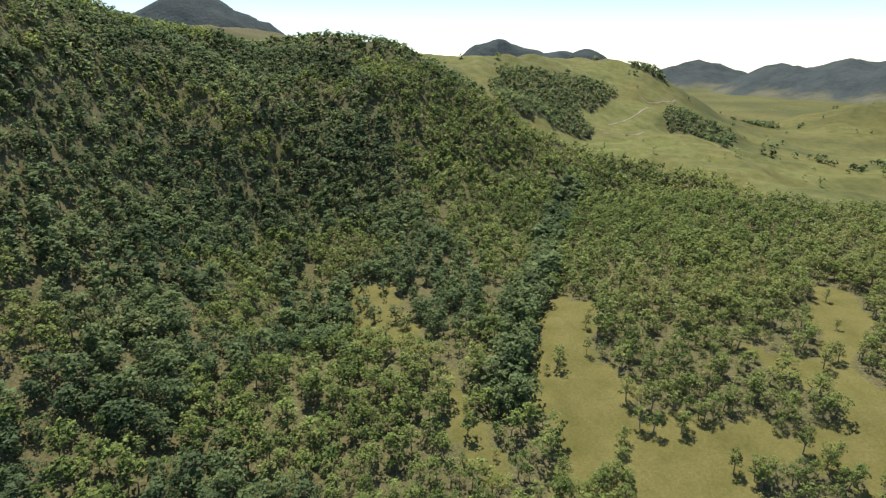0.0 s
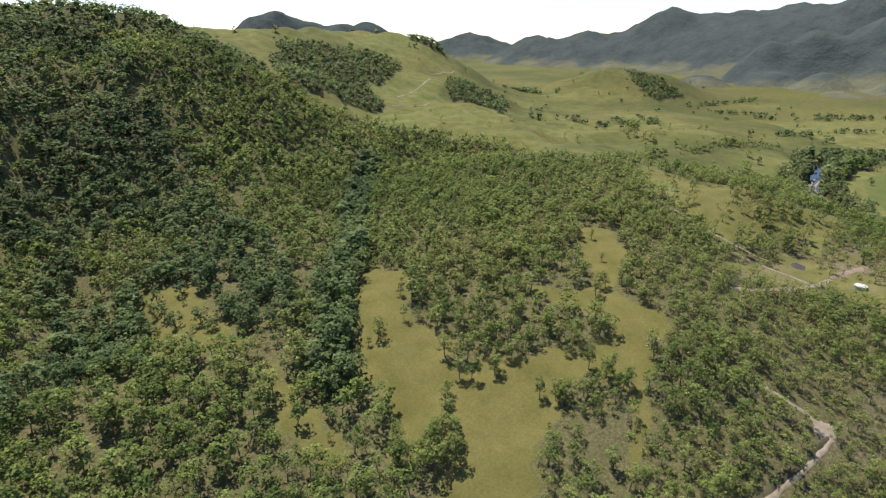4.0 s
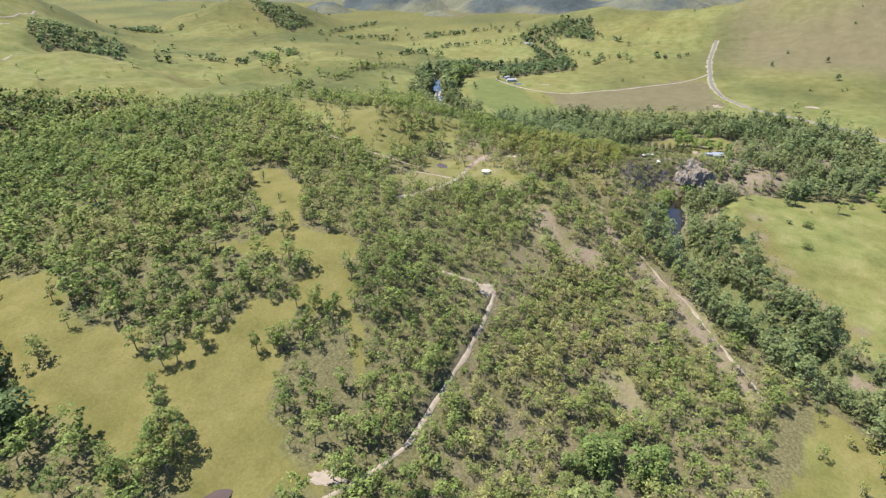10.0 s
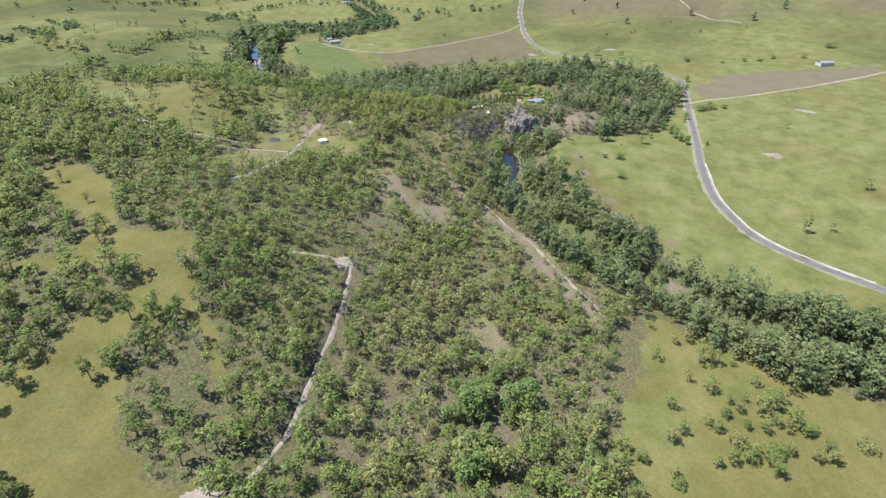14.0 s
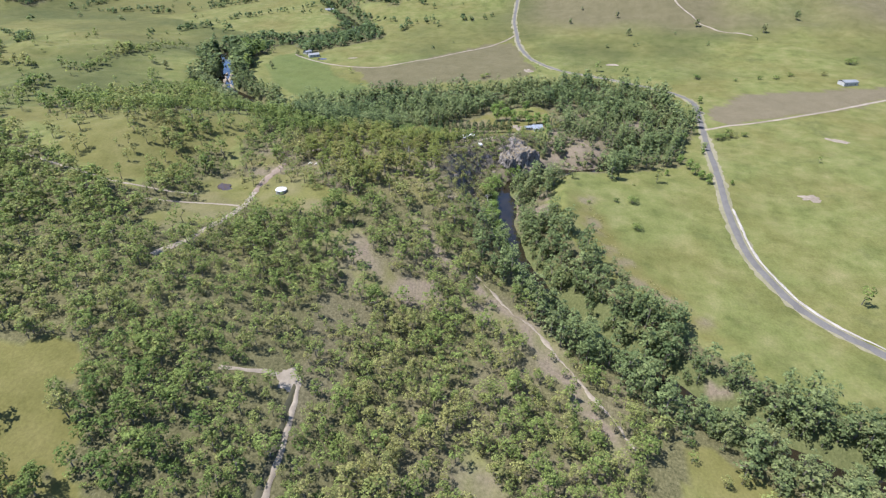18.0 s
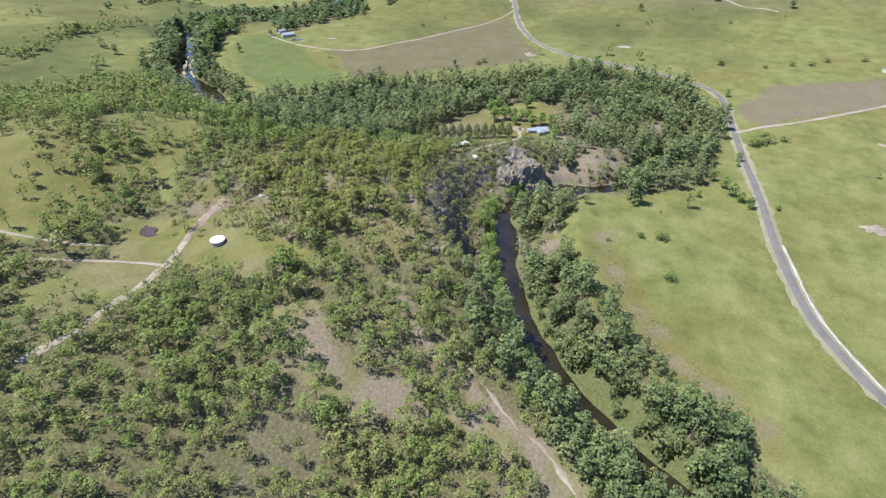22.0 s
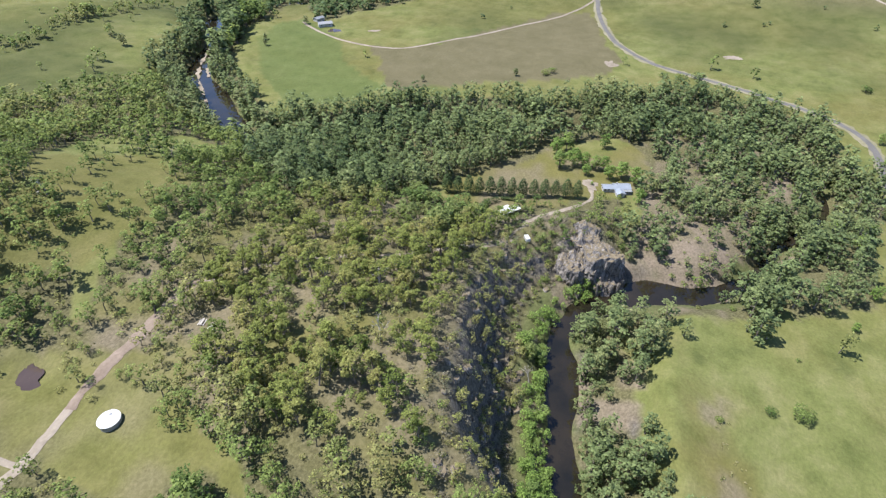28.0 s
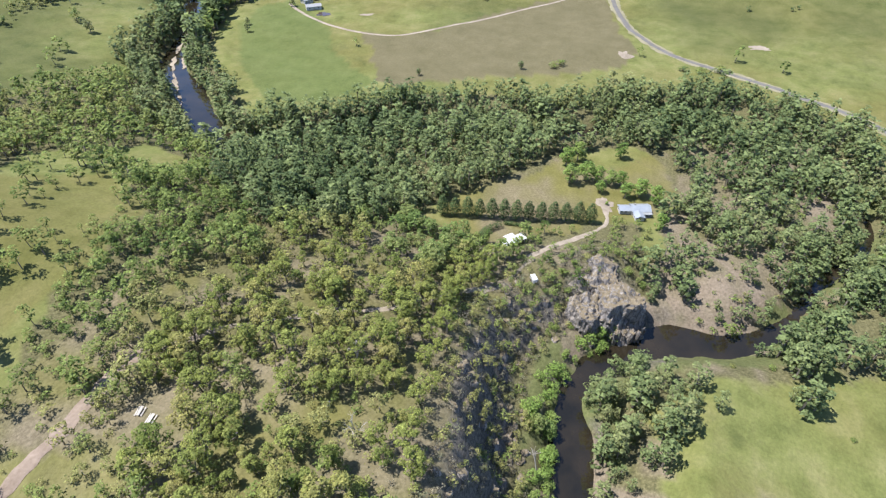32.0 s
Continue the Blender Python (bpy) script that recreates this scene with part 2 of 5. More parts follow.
SPURS = [
    (350, 450, 95, 9), (-350, 50, 95, -10), (600, 350, 95, -9), (600, -50, 95, -4), (550, 1050, 95, -19), (-350, 300, 95, 37),
    (500, 650, 95, -16), (1150, 100, 95, -15), (650, 650, 95, 18), (850, 550, 95, -16), (350, 200, 95, 27), (0, 400, 95, -22),
    (100, 500, 95, -31), (200, 850, 95, -29), (-350, 400, 95, 36), (200, 650, 95, -22), (-300, 250, 95, 12), (-50, 150, 95, -13),
    (300, -100, 95, -9), (150, 1050, 95, 18), (-150, 400, 95, -26), (950, 150, 95, -5),
]
KNOLLS = [
    (215, 205, 65, 7), (145, 170, 65, 3), (-205, 660, 65, -16), (250, 520, 65, -13), (145, 30, 65, -5), (-100, 275, 65, -12),
    (530, 170, 65, -9), (-100, 730, 65, 31), (350, 75, 45, 9), (175, 125, 45, 9), (300, 200, 45, -9), (250, 75, 45, -4),
    (350, 225, 45, -12), (425, 1175, 45, 7), (400, 100, 45, 4), (375, 300, 45, 13),
]
FAR_HILLS = [(1500, -520, 300, 120), (1360, 420, 120, 60)]
TRIMS = [(-230, 940, 150, -38), (-420, 900, 160, -35), (640, 1290, 110, -34), (435, 1190, 40, 12), (491, 56, 17, 6)]
BASINS = [(323, 207, 6.0, -2.2), (54, 120, 6.5, -2.2), (764, 352, 6.0, -2.0)]
RIVER = [(1200, 520), (1080, 440), (985, 392), (890, 432), (825, 502), (765, 505), (708, 456), (632, 417), (589, 360), (562, 328), (542, 288), (565, 248), (600, 205), (622, 150), (632, 100), (650, 72),
         (668, 50), (672, 15), (660, -25), (634, -58), (600, -70), (569, -63), (547, -46), (522, -32), (503, -22), (492, -12), (484, 2), (480, 22), (466, 38),
         (452, 52), (438, 57), (421, 53.5), (398, 49), (377, 44.5), (357, 37.5), (340, 30.5), (325, 22), (304, 6), (275, -24), (242, -73), (228, -110), (215, -150), (200, -220), (170, -330)]


def smooth_line(pts, step):
    """A smooth curve through pts, as points about step apart."""
    p = np.array([pts[0], *pts, pts[-1]], float)
    out = []
    for a, b, c, d in zip(p, p[1:], p[2:], p[3:]):
        k = max(1, int(np.linalg.norm(c - b) / step))
        for u in np.arange(k) / k:
            out.append(0.5 * (2 * b + (c - a) * u + (2 * a - 5 * b + 4 * c - d) * u * u + (3 * b - a - 3 * c + d) * u ** 3))
    return np.array(out + [p[-1]])


def smoothstep(a, b, v):
    u = np.clip((v - a) / (b - a), 0, 1)
    return u * u * (3 - 2 * u)


TABLE = np.random.RandomState(5).rand(64, 64)


def vnoise(x, y, size, octaves=3):
    """Smooth noise between -1 and 1 with lumps of that size in metres."""
    total, amp = 0, 1.0
    for k in range(octaves):
        u, v = x / size + 13.7 * k, y / size + 7.1 * k
        i, j = np.floor(u).astype(int), np.floor(v).astype(int)
        fu, fv = u - i, v - j
        fu, fv = fu * fu * (3 - 2 * fu), fv * fv * (3 - 2 * fv)
        a, b = TABLE[i % 64, j % 64], TABLE[(i + 1) % 64, j % 64]
        c, d = TABLE[i % 64, (j + 1) % 64], TABLE[(i + 1) % 64, (j + 1) % 64]
        total = total + amp * (2 * ((a * (1 - fu) + b * fu) * (1 - fv) + (c * (1 - fu) + d * fu) * fv) - 1)
        amp, size = amp * 0.5, size * 0.5
    return total


def line_distance(x, y, line):
    """Distance to a polyline, and the share of its length at the nearest place."""
    best, where = np.full(x.shape, 1e9), np.zeros(x.shape)
    for k in range(len(line) - 1):
        a, d = line[k], line[k + 1] - line[k]
        u = np.clip(((x - a[0]) * d[0] + (y - a[1]) * d[1]) / (d @ d + 1e-9), 0, 1)
        r = np.hypot(x - a[0] - u * d[0], y - a[1] - u * d[1])
        near = r < best
        best, where = np.where(near, r, best), np.where(near, k + u, where)
    return best, where / (len(line) - 1)


def inside(x, y, poly):
    odd = np.zeros(x.shape, bool)
    for (ax, ay), (bx, by) in zip(poly, poly[1:] + poly[:1]):
        if ay != by:
            odd ^= ((ay > y) != (by > y)) & (x < (bx - ax) * (y - ay) / (by - ay) + ax)
    return odd


RIVER_LINE = smooth_line(RIVER, 8.0)


def half_width(x, y):
    """Half the river's width: wide in the far reach and in the pool under the bluff."""
    return 3.8 + 5.5 * smoothstep(270, 330, y) + 6.0 * np.exp(-((x - 480) ** 2 + (y - 23) ** 2) / 190) + 3.0 * np.exp(-((x - 640) ** 2 + (y - 86) ** 2) / 300) + 2.0 * np.exp(-((x - 418) ** 2 + (y - 52) ** 2) / 240) - 1.6 * np.exp(-((x - 447) ** 2 + (y - 55) ** 2) / 60) - 2.2 * smoothstep(495, 520, x) * smoothstep(200, 150, y) 




RAVINES = [([(-102, 725), (-125, 545), (-137, 465), (-129, 417), (-99, 332), (-69, 265)], 30, -15), ([(-230, 500), (-199, 492), (-175, 458), (-146, 430), (-109, 369)], 22, 9), ([(131, 541), (94, 438), (57, 303), (37, 255), (36, 215), (29, 197)], 13, -6)]


def upland(x, y):
    z = 8.0 + 0 * x
    for pts, wide, deep in RAVINES:
        z = z + deep * np.exp(-(line_distance(x, y, np.array(pts, float))[0] / wide) ** 2)
    for a, b, r, h in HILLS + SPURS + KNOLLS + TRIMS + FAR_HILLS:
        z = z + h * np.exp(-((x - a) ** 2 + (y - b) ** 2) / (2 * r * r))
    for a, b, r, h in BASINS:
        z = z + h * np.exp(-((x - a) ** 2 + (y - b) ** 2) / (2 * r * r))
    z = 5 + np.logaddexp(0, (z - 5) / 2.0) * 2.0
    rough = smoothstep(12, 60, z)
    z = z + smoothstep(18, 50, z) * smoothstep(450, 600, y) * 5 * vnoise(x, y, 95, 2)
    z = z + rough * (2.2 * vnoise(x, y, 60) + np.minimum(z / 200, 1) * 3.5 * vnoise(x, y, 150, 2))
    open_hill = smoothstep(12, 40, z) * np.maximum(smoothstep(430, 560, y), smoothstep(760, 860, x))
    z = z + open_hill * (5 * vnoise(x, y, 62, 3) - 4 * np.abs(vnoise(x + 40, y, 90, 2)))
    return z + 0.5 * vnoise(x, y, 25, 2)


def land(x, y):
    z = upland(x, y)
    d, s = line_distance(x, y, RIVER_LINE)
    d = d + 1.6 * vnoise(x, y, 14, 2)
    w = half_width(x, y)
    bank = -1.6 + (np.minimum(z, 6.0) + 1.6) * smoothstep(w - 2, w + 11, d)
    cliff = smoothstep(335, 360, x) * smoothstep(0, 20, y)
    start, end = 8 + 9 * cliff, 26 + 16 * cliff
    return bank + np.maximum(z - 6.0, 0) * smoothstep(start, end, d + 2.2 * cliff * vnoise(x, y, 9, 2))


def axis(parts, far):
    v = []
    for a, b, s in parts:
        v.extend(np.arange(a, b, s))
    v.append(parts[-1][1])
    up, down, s = [v[-1]], [v[0]], 14.0
    while up[-1] < far:
        up.append(up[-1] + s)
        s *= 1.17
    s = 14.0
    while down[-1] > -far:
        down.append(down[-1] - s)
        s *= 1.17
    return np.array(down[:0:-1] + v + up[1:])


GX = axis([(-350, 110, 6.0), (110, 660, 3.0), (660, 1000, 8.0)], 4700)
GY = axis([(-360, -130, 6.0), (-130, 330, 3.0), (330, 820, 6.0), (820, 1300, 12.0)], 4700)
MX, MY = np.meshgrid(GX, GY, indexing="ij")
MZ = land(MX, MY)


def gz(x, y):
    """Height of the ground sheet."""
    x, y = np.asarray(x, float), np.asarray(y, float)
    i = np.clip(np.searchsorted(GX, x) - 1, 0, len(GX) - 2)
    j = np.clip(np.searchsorted(GY, y) - 1, 0, len(GY) - 2)
    u, v = (x - GX[i]) / (GX[i + 1] - GX[i]), (y - GY[j]) / (GY[j + 1] - GY[j])
    return (MZ[i, j] * (1 - u) + MZ[i + 1, j] * u) * (1 - v) + (MZ[i, j + 1] * (1 - u) + MZ[i + 1, j + 1] * u) * v


def quad_mesh(name, verts, quads, mats, mat_index=None, attrs=(), smooth=False):
    """A mesh of quads or triangles from arrays; attrs: pairs of a name and a value for each vertex."""
    me = bpy.data.meshes.new(name)
    nq, sides = quads.shape
    me.vertices.add(len(verts))
    me.vertices.foreach_set("co", np.ascontiguousarray(verts, np.float32).ravel())
    me.loops.add(nq * sides)
    me.loops.foreach_set("vertex_index", np.ascontiguousarray(quads, np.int32).ravel())
    me.polygons.add(nq)
    me.polygons.foreach_set("loop_start", np.arange(nq, dtype=np.int32) * sides)
    me.polygons.foreach_set("loop_total", np.full(nq, sides, np.int32))
    for m in mats:
        me.materials.append(m)
    if mat_index is not None:
        me.polygons.foreach_set("material_index", np.ascontiguousarray(mat_index, np.int32))
    me.polygons.foreach_set("use_smooth", np.full(nq, smooth))
    for key, value in attrs:
        if np.ndim(value) == 2 and np.shape(value)[1] == 3:
            me.attributes.new(key, "FLOAT_VECTOR", "POINT").data.foreach_set("vector", np.ascontiguousarray(value, np.float32).ravel())
        else:
            me.attributes.new(key, "FLOAT", "POINT").data.foreach_set("value", np.ascontiguousarray(value, np.float32).ravel())
    me.update(calc_edges=True)
    return me


def grid_quads(nx, ny):
    i, j = np.meshgrid(np.arange(nx - 1), np.arange(ny - 1), indexing="ij")
    a = (i * ny + j).ravel()
    return np.stack([a, a + ny, a + ny + 1, a + 1], 1)


# ---- what grows where ----
FOREST = [(-1300, -900), (-1300, 1700), (-300, 1700), (-80, 930), (20, 800), (66, 704), (100, 672), (146, 680), (207, 668), (262, 640), (303, 585), (306, 500), (325, 450), (380, 445), (440, 432), (520, 425), (600, 402), (556, 345), (532, 300),
          (502, 262), (470, 235), (455, 205), (470, 175), (500, 152), (494, 112), (510, 92), (528, 62), (544, 40), (506, 36), (470, 46), (445, 62), (410, 56), (370, 52), (330, 28), (300, 4), (268, -28), (238, -60),
          (200, -42), (150, -28), (60, -60), (-100, -200), (-400, -900)]
LOBE = [(58, 278), (68, 284), (84, 270), (82, 254), (73, 243), (68, 226), (70, 215), (80, 204), (78, 181), (90, 179), (97, 187), (107, 183), (123, 179), (136, 161), (133, 153), (111, 153), (105, 151), (103, 142), (95, 138), (82, 122),
        (81, 114), (85, 105), (78, 96), (55, 108), (45, 126), (52, 140), (44, 149), (37, 152), (33, 160), (40, 162), (42, 181), (36, 201), (39, 220), (47, 254)]
GLADE = [(136, 231), (139, 219), (144, 201), (150, 178), (146, 169), (133, 162), (133, 153), (134, 141), (145, 136), (158, 145), (162, 160), (173, 154), (178, 160), (176, 171), (174, 189), (180, 206), (215, 239), (227, 276), (219, 290), (199, 270), (183, 246), (178, 226), (163, 209), (146, 216)]
STRIP = [(133, 153), (134, 141), (142, 134), (131, 116), (122, 109), (120, 114), (130, 127), (136, 137)]
SLIP = [(-3, 214), (5, 203), (9, 193), (19, 173), (24, 161), (24, 148), (12, 148), (6, 162), (2, 180), (-5, 200)]
HANGER = [(-56, 323), (-47, 323), (-32, 311), (-22, 287), (-18, 269), (-13, 253), (-3, 223), (-20, 226), (-42, 232), (-51, 252), (-55, 275)]
TANK_LAWN = [(269, 191), (259, 176), (259, 209), (271, 218), (282, 211), (295, 208), (310, 211), (321, 231), (331, 209), (336, 190), (350, 172), (350, 158), (332, 145), (324, 122), (313, 119), (317, 132), (309, 141), (300, 138), (305, 164), (309, 178), (296, 179), (283, 178)]
CLAY_NEAR = [(287, 127), (295, 123), (298, 113), (287, 109), (279, 108), (270, 100), (265, 81), (271, 66), (267, 62), (257, 91), (262, 100), (264, 109), (272, 108), (278, 121), (274, 132), (279, 135)]
CLAY_RIM = [(313, 93), (312, 86), (305, 74), (296, 60), (288, 49), (281, 46), (284, 55), (293, 67), (300, 78), (306, 89)]
CLAY_RIBBON = [(294, 125), (293, 114), (280, 102), (273, 86), (280, 65), (268, 57), (275, 50), (269, 36), (257, 31), (255, 44), (266, 51), (264, 67), (263, 82), (267, 97), (282, 117)]
CLAY_BANK = [(293, 54), (275, 31), (267, 15), (253, 4), (233, -11), (217, -21), (206, -17), (222, -11), (238, 1), (251, 18), (269, 36), (286, 53)]
CLAY_SPOT = [(196, 40), (202, 36), (188, 20), (170, 8), (170, 19), (180, 34), (188, 40)]
OPEN_WOOD = [(82, 102), (103, 142), (111, 153), (133, 153), (142, 134), (138, 118), (118, 104), (98, 96)]
RIDGE_LEDGE = [(370, 131), (381, 122), (387, 110), (378, 101), (368, 113), (364, 127)]
RIDGE_GAP = [(378, 151), (383, 140), (374, 131), (367, 142)]
GRASSY = [LOBE, GLADE, STRIP, SLIP, HANGER]
CLAYS = [CLAY_NEAR, CLAY_RIM, CLAY_RIBBON, CLAY_BANK, CLAY_SPOT]
CLEARINGS = GRASSY + CLAYS + [TANK_LAWN, RIDGE_LEDGE, RIDGE_GAP]
GULLY = [(146, 36), (154, 29), (164, 6), (167, -4), (156, -2), (138, 10), (116, 20), (110, 32)]
SPUR_FAR = [(442, 508), (474, 494), (394, 405), (370, 342), (362, 293), (345, 272), (358, 270), (345, 254), (320, 238), (296, 238), (291, 258), (295, 272), (303, 294), (315, 327), (342, 385)]
SPUR_NEAR = [(424, 323), (465, 338), (499, 302), (500, 255), (456, 268), (435, 262), (424, 250), (399, 241), (373, 225), (346, 210), (341, 213), (372, 239), (389, 258), (390, 274)]
SPUR_OPEN = [SPUR_FAR, SPUR_NEAR]
SPUR = [(320, 235), (295, 262), (312, 300), (340, 335), (368, 400), (366, 434), (412, 432), (420, 380), (418, 318), (455, 290), (440, 250), (400, 228), (345, 240)]
LAWN = [(517, 141), (531, 138), (592, 97), (575, 80), (590, 60), (620, 34), (578, 24), (556, 33), (542, 48), (530, 62), (512, 90), (496, 107), (508, 133)]
BROWN_FIELD = [(732, 298), (733, 271), (770, 236), (840, 191), (905, 141), (912, 113), (834, 91), (768, 64), (724, 85), (691, 150), (647, 226), (651, 247), (673, 255), (705, 271)]
GREEN_FIELD = [(696, 399), (759, 419), (786, 404), (752, 351), (729, 325), (693, 305), (659, 261), (647, 240), (621, 251), (600, 266), (595, 301), (634, 349)]
VALLEY_FIELD = [(1000, 820), (1240, 580), (1190, 400), (1000, 330), (900, 520)]
RIGHT_FIELD = [(649, -119), (702, -155), (729, -218), (760, -330), (716, -306), (648, -197), (610, -130), (622, -112)]
BELT = [(505, 258), (577, 264), (619, 234), (648, 192), (657, 132), (656, 102), (690, 64), (718, 22), (712, -33), (695, -74), (655, -86), (542, -82), (490, -68), (470, -35),
        (500, -22), (500, 10), (520, 15), (560, 22), (600, 30), (622, 60), (600, 92), (573, 102), (530, 142), (495, 152), (470, 175), (455, 205), (470, 235)]
SANDBAR = [(498, 29), (516, 30), (531, 25), (541, 8), (527, -3), (508, -12), (492, -3), (485, 4), (490, 14), (498, 20)]
NEAR_BANK = [(464, 31), (471, 17), (473, 6), (478, -6), (460, -8), (454, -4), (462, 8), (456, 24), (459, 32)]
EAST_BANK = [(440, 8), (446, -12), (470, -16), (484, -9), (480, 6), (466, 14), (462, 24), (450, 14)]
LAWN_EDGE = [(455, 118), (478, 112), (496, 122), (504, 138), (495, 150), (470, 160), (450, 150)]
SANDY_GAP = [(407, 40), (393, 38), (388, 24), (401, 25)]
ISLAND = [(640, 30), (650, -10), (630, -45), (570, -50), (520, -25), (500, 5), (500, 35), (560, 25), (600, 20)]
WOODS = [(700, 1330, 60, 160)]
HEDGEROWS = [[(485, 525), (581, 540), (671, 566), (760, 560)], [(1030, 930), (1117, 843), (1183, 754), (1253, 652), (1277, 604)], [(830, 682), (900, 660), (1000, 640), (1120, 536)], [(640, 700), (700, 760), (760, 900)], [(957, 306), (1077, 254), (1178, 378)], [(540, 640), (600, 690), (640, 790)],
             [(1025, 984), (1041, 870), (1053, 778), (1184, 707), (1215, 575)], [(557, 668), (565, 603), (569, 539)], [(522, 883), (529, 814), (559, 782)], [(1011, 1008), (1191, 1035), (1316, 1055), (1521, 1058)],
             [(1027, 379), (1015, 312), (1004, 251)], [(1027, 234), (1072, 160)], [(1068, 528), (1112, 449)], [(465, 780), (537, 787), (589, 743)]]
GROVES = [
    [(68, 692), (64, 837), (116, 990), (227, 1035), (317, 1020), (299, 978), (242, 889), (216, 896), (215, 780), (202, 758), (132, 731)],
    [(381, 953), (423, 995), (472, 920), (483, 890), (386, 743), (402, 869), (352, 859)],
    [(381, 1175), (402, 1205), (440, 1215), (464, 1165), (430, 1141)],
    [(777, 528), (841, 552), (912, 504), (833, 457), (728, 437), (648, 390), (679, 447)],
    [(880, 457), (952, 424), (985, 357), (903, 315), (782, 386)],
    [(1229, 564), (1268, 420), (1115, 357), (1162, 452)],
    [(1678, 1096), (1659, 882), (1580, 838), (1524, 974)],
    [(996, 1217), (1050, 1150), (1070, 1070), (953, 1028), (942, 1102)],
]

wx, wy = MX + 5 * vnoise(MX, MY, 22), MY + 5 * vnoise(MX + 91, MY, 22)
river_d, river_s = line_distance(MX, MY, RIVER_LINE)
wood = inside(wx, wy, FOREST).astype(float)
for poly in CLEARINGS:
    wood[inside(wx, wy, poly)] = 0.0
wood[inside(wx, wy, SPUR)] = 0.15
ridge = ((MX > 325) & (MX < 495) & (MY > 66) & (MY < 215)) & (river_d > 20)
wood = np.where(ridge, np.minimum(wood, 0.30 + 0.35 * (vnoise(MX, MY, 18) > 0.1)), wood)
wood = np.maximum(wood, inside(wx, wy, ISLAND) * 0.8)
wood = np.maximum(wood, 0.9 * (river_d < 26))
wood = np.maximum(wood, 0.9 * inside(wx, wy, BELT))
for poly in GROVES:
    wood = np.maximum(wood, 0.8 * inside(wx, wy, poly))
dry = np.zeros_like(MX)
for poly in GRASSY:
    dry[inside(wx, wy, poly)] = 0.75
dry[inside(wx, wy, SPUR)] = 0.55
dry[ridge] = 0.7
dry[inside(wx, wy, TANK_LAWN)] = 0.4
for poly in SPUR_OPEN:
    wood[inside(wx, wy, poly)] = 0.0
for poly in (RIDGE_LEDGE, RIDGE_GAP):
    dry[inside(wx, wy, poly)] = 0.7
dry[(np.hypot((MX - 485) / 1.3, MY - 72) < 26) & (river_d > 12)] = 0.8
bare = np.zeros_like(MX)
bare = np.where(ridge, np.clip(0.18 + 0.45 * vnoise(MX, MY, 15, 3), 0, 0.55), bare)
bare = np.where(inside(wx, wy, TANK_LAWN), np.clip(0.05 + 0.3 * vnoise(MX, MY, 18, 3), 0, 0.3), bare)
bare[(np.hypot((MX - 480) / 1.2, MY - 74) < 22) & (vnoise(MX, MY, 10) > 0.1)] = 0.6
for poly in CLAYS:
    bare[inside(wx, wy, poly)] = np.clip(0.5 + 0.45 * vnoise(MX, MY, 11, 3), 0.1, 0.9)[inside(wx, wy, poly)] * (0.6 if poly is CLAY_NEAR else 1.05 if poly is CLAY_BANK else 1.0)
sandy = 0.34 + 0.65 * vnoise(MX, MY, 8, 3)
beach = inside(wx, wy, SANDBAR) | (np.hypot(MX - 441, MY - 58) < 5) | (np.hypot(MX - 418, MY - 26) < 6)
island = inside(wx, wy, ISLAND)
bare = np.maximum(bare, np.clip(0.45 + 0.5 * vnoise(MX, MY, 14, 3), 0, 0.8) * island)
bare = np.maximum(bare, np.clip(sandy + 0.25, 0.25, 0.9) * beach)
bare = np.maximum(bare, 0.7 * inside(wx, wy, SANDY_GAP))
bare = np.maximum(bare, np.clip(0.75 + 0.3 * vnoise(MX, MY, 7, 2), 0, 0.9) * ((river_d < 17) & (MX > 482) & (MX < 520) & (MY > -14) & (MY < 40)))
bare = np.maximum(bare, np.clip(sandy - 0.25, 0, 0.6) * inside(wx, wy, NEAR_BANK))
bare = np.maximum(bare, 0.8 * ((river_d > 6) & (river_d < 11) & (vnoise(MX, MY, 20) > 0.6)))
lowbank = (river_d < 17) & (vnoise(MX, MY, 26) < 0.35)
field = (inside(wx, wy, BROWN_FIELD) | inside(wx, wy, RIGHT_FIELD)).astype(float)
rough = np.clip(smoothstep(700, 900, MX) * 0.4 + smoothstep(430, 560, MY) * 0.3 + 0.55 * vnoise(MX, MY, 110, 4), 0, 0.9) * ((MX > 760) | (MY > 430))
rough = np.where(inside(MX, MY, GREEN_FIELD) | inside(wx, wy, VALLEY_FIELD), 0, rough)
dry = np.maximum(dry, np.clip(0.3 * smoothstep(900, 1500, np.hypot(MX, MY)) + 0.3 * vnoise(MX, MY, 160, 3), 0, 0.85) * (np.hypot(MX, MY) > 850))
field = np.maximum(field, np.clip(smoothstep(930, 1040, MX) * smoothstep(180, 60, MY) * (0.85 + 0.5 * vnoise(MX, MY, 140, 2)), 0, 0.95))
lush = inside(MX, MY, GREEN_FIELD) * 0.6
bare = np.maximum(bare, 0.32 * inside(wx, wy, RIGHT_FIELD))
dry[inside(wx, wy, LAWN)] = 0.75
for a, b, r in ((150, -90, 70), (190, -70, 50)):
    dry = np.maximum(dry, np.clip(0.6 + 0.3 * vnoise(MX, MY, 20, 3), 0, 0.9) * (np.hypot(MX - a, MY - b) < r) * (river_d > 15))
edge_d = line_distance(MX, MY, np.array([(404, -1), (390, -1), (370, -7), (345, -18), (322, -34), (300, -60)], float))[0]
dry = np.maximum(dry, np.clip(0.9 - edge_d / 16 + 0.4 * vnoise(MX, MY, 12, 3), 0, 0.8))
bare = np.maximum(bare, np.clip(0.3 - edge_d / 18 + 0.5 * vnoise(MX, MY, 9, 3), 0, 0.5))
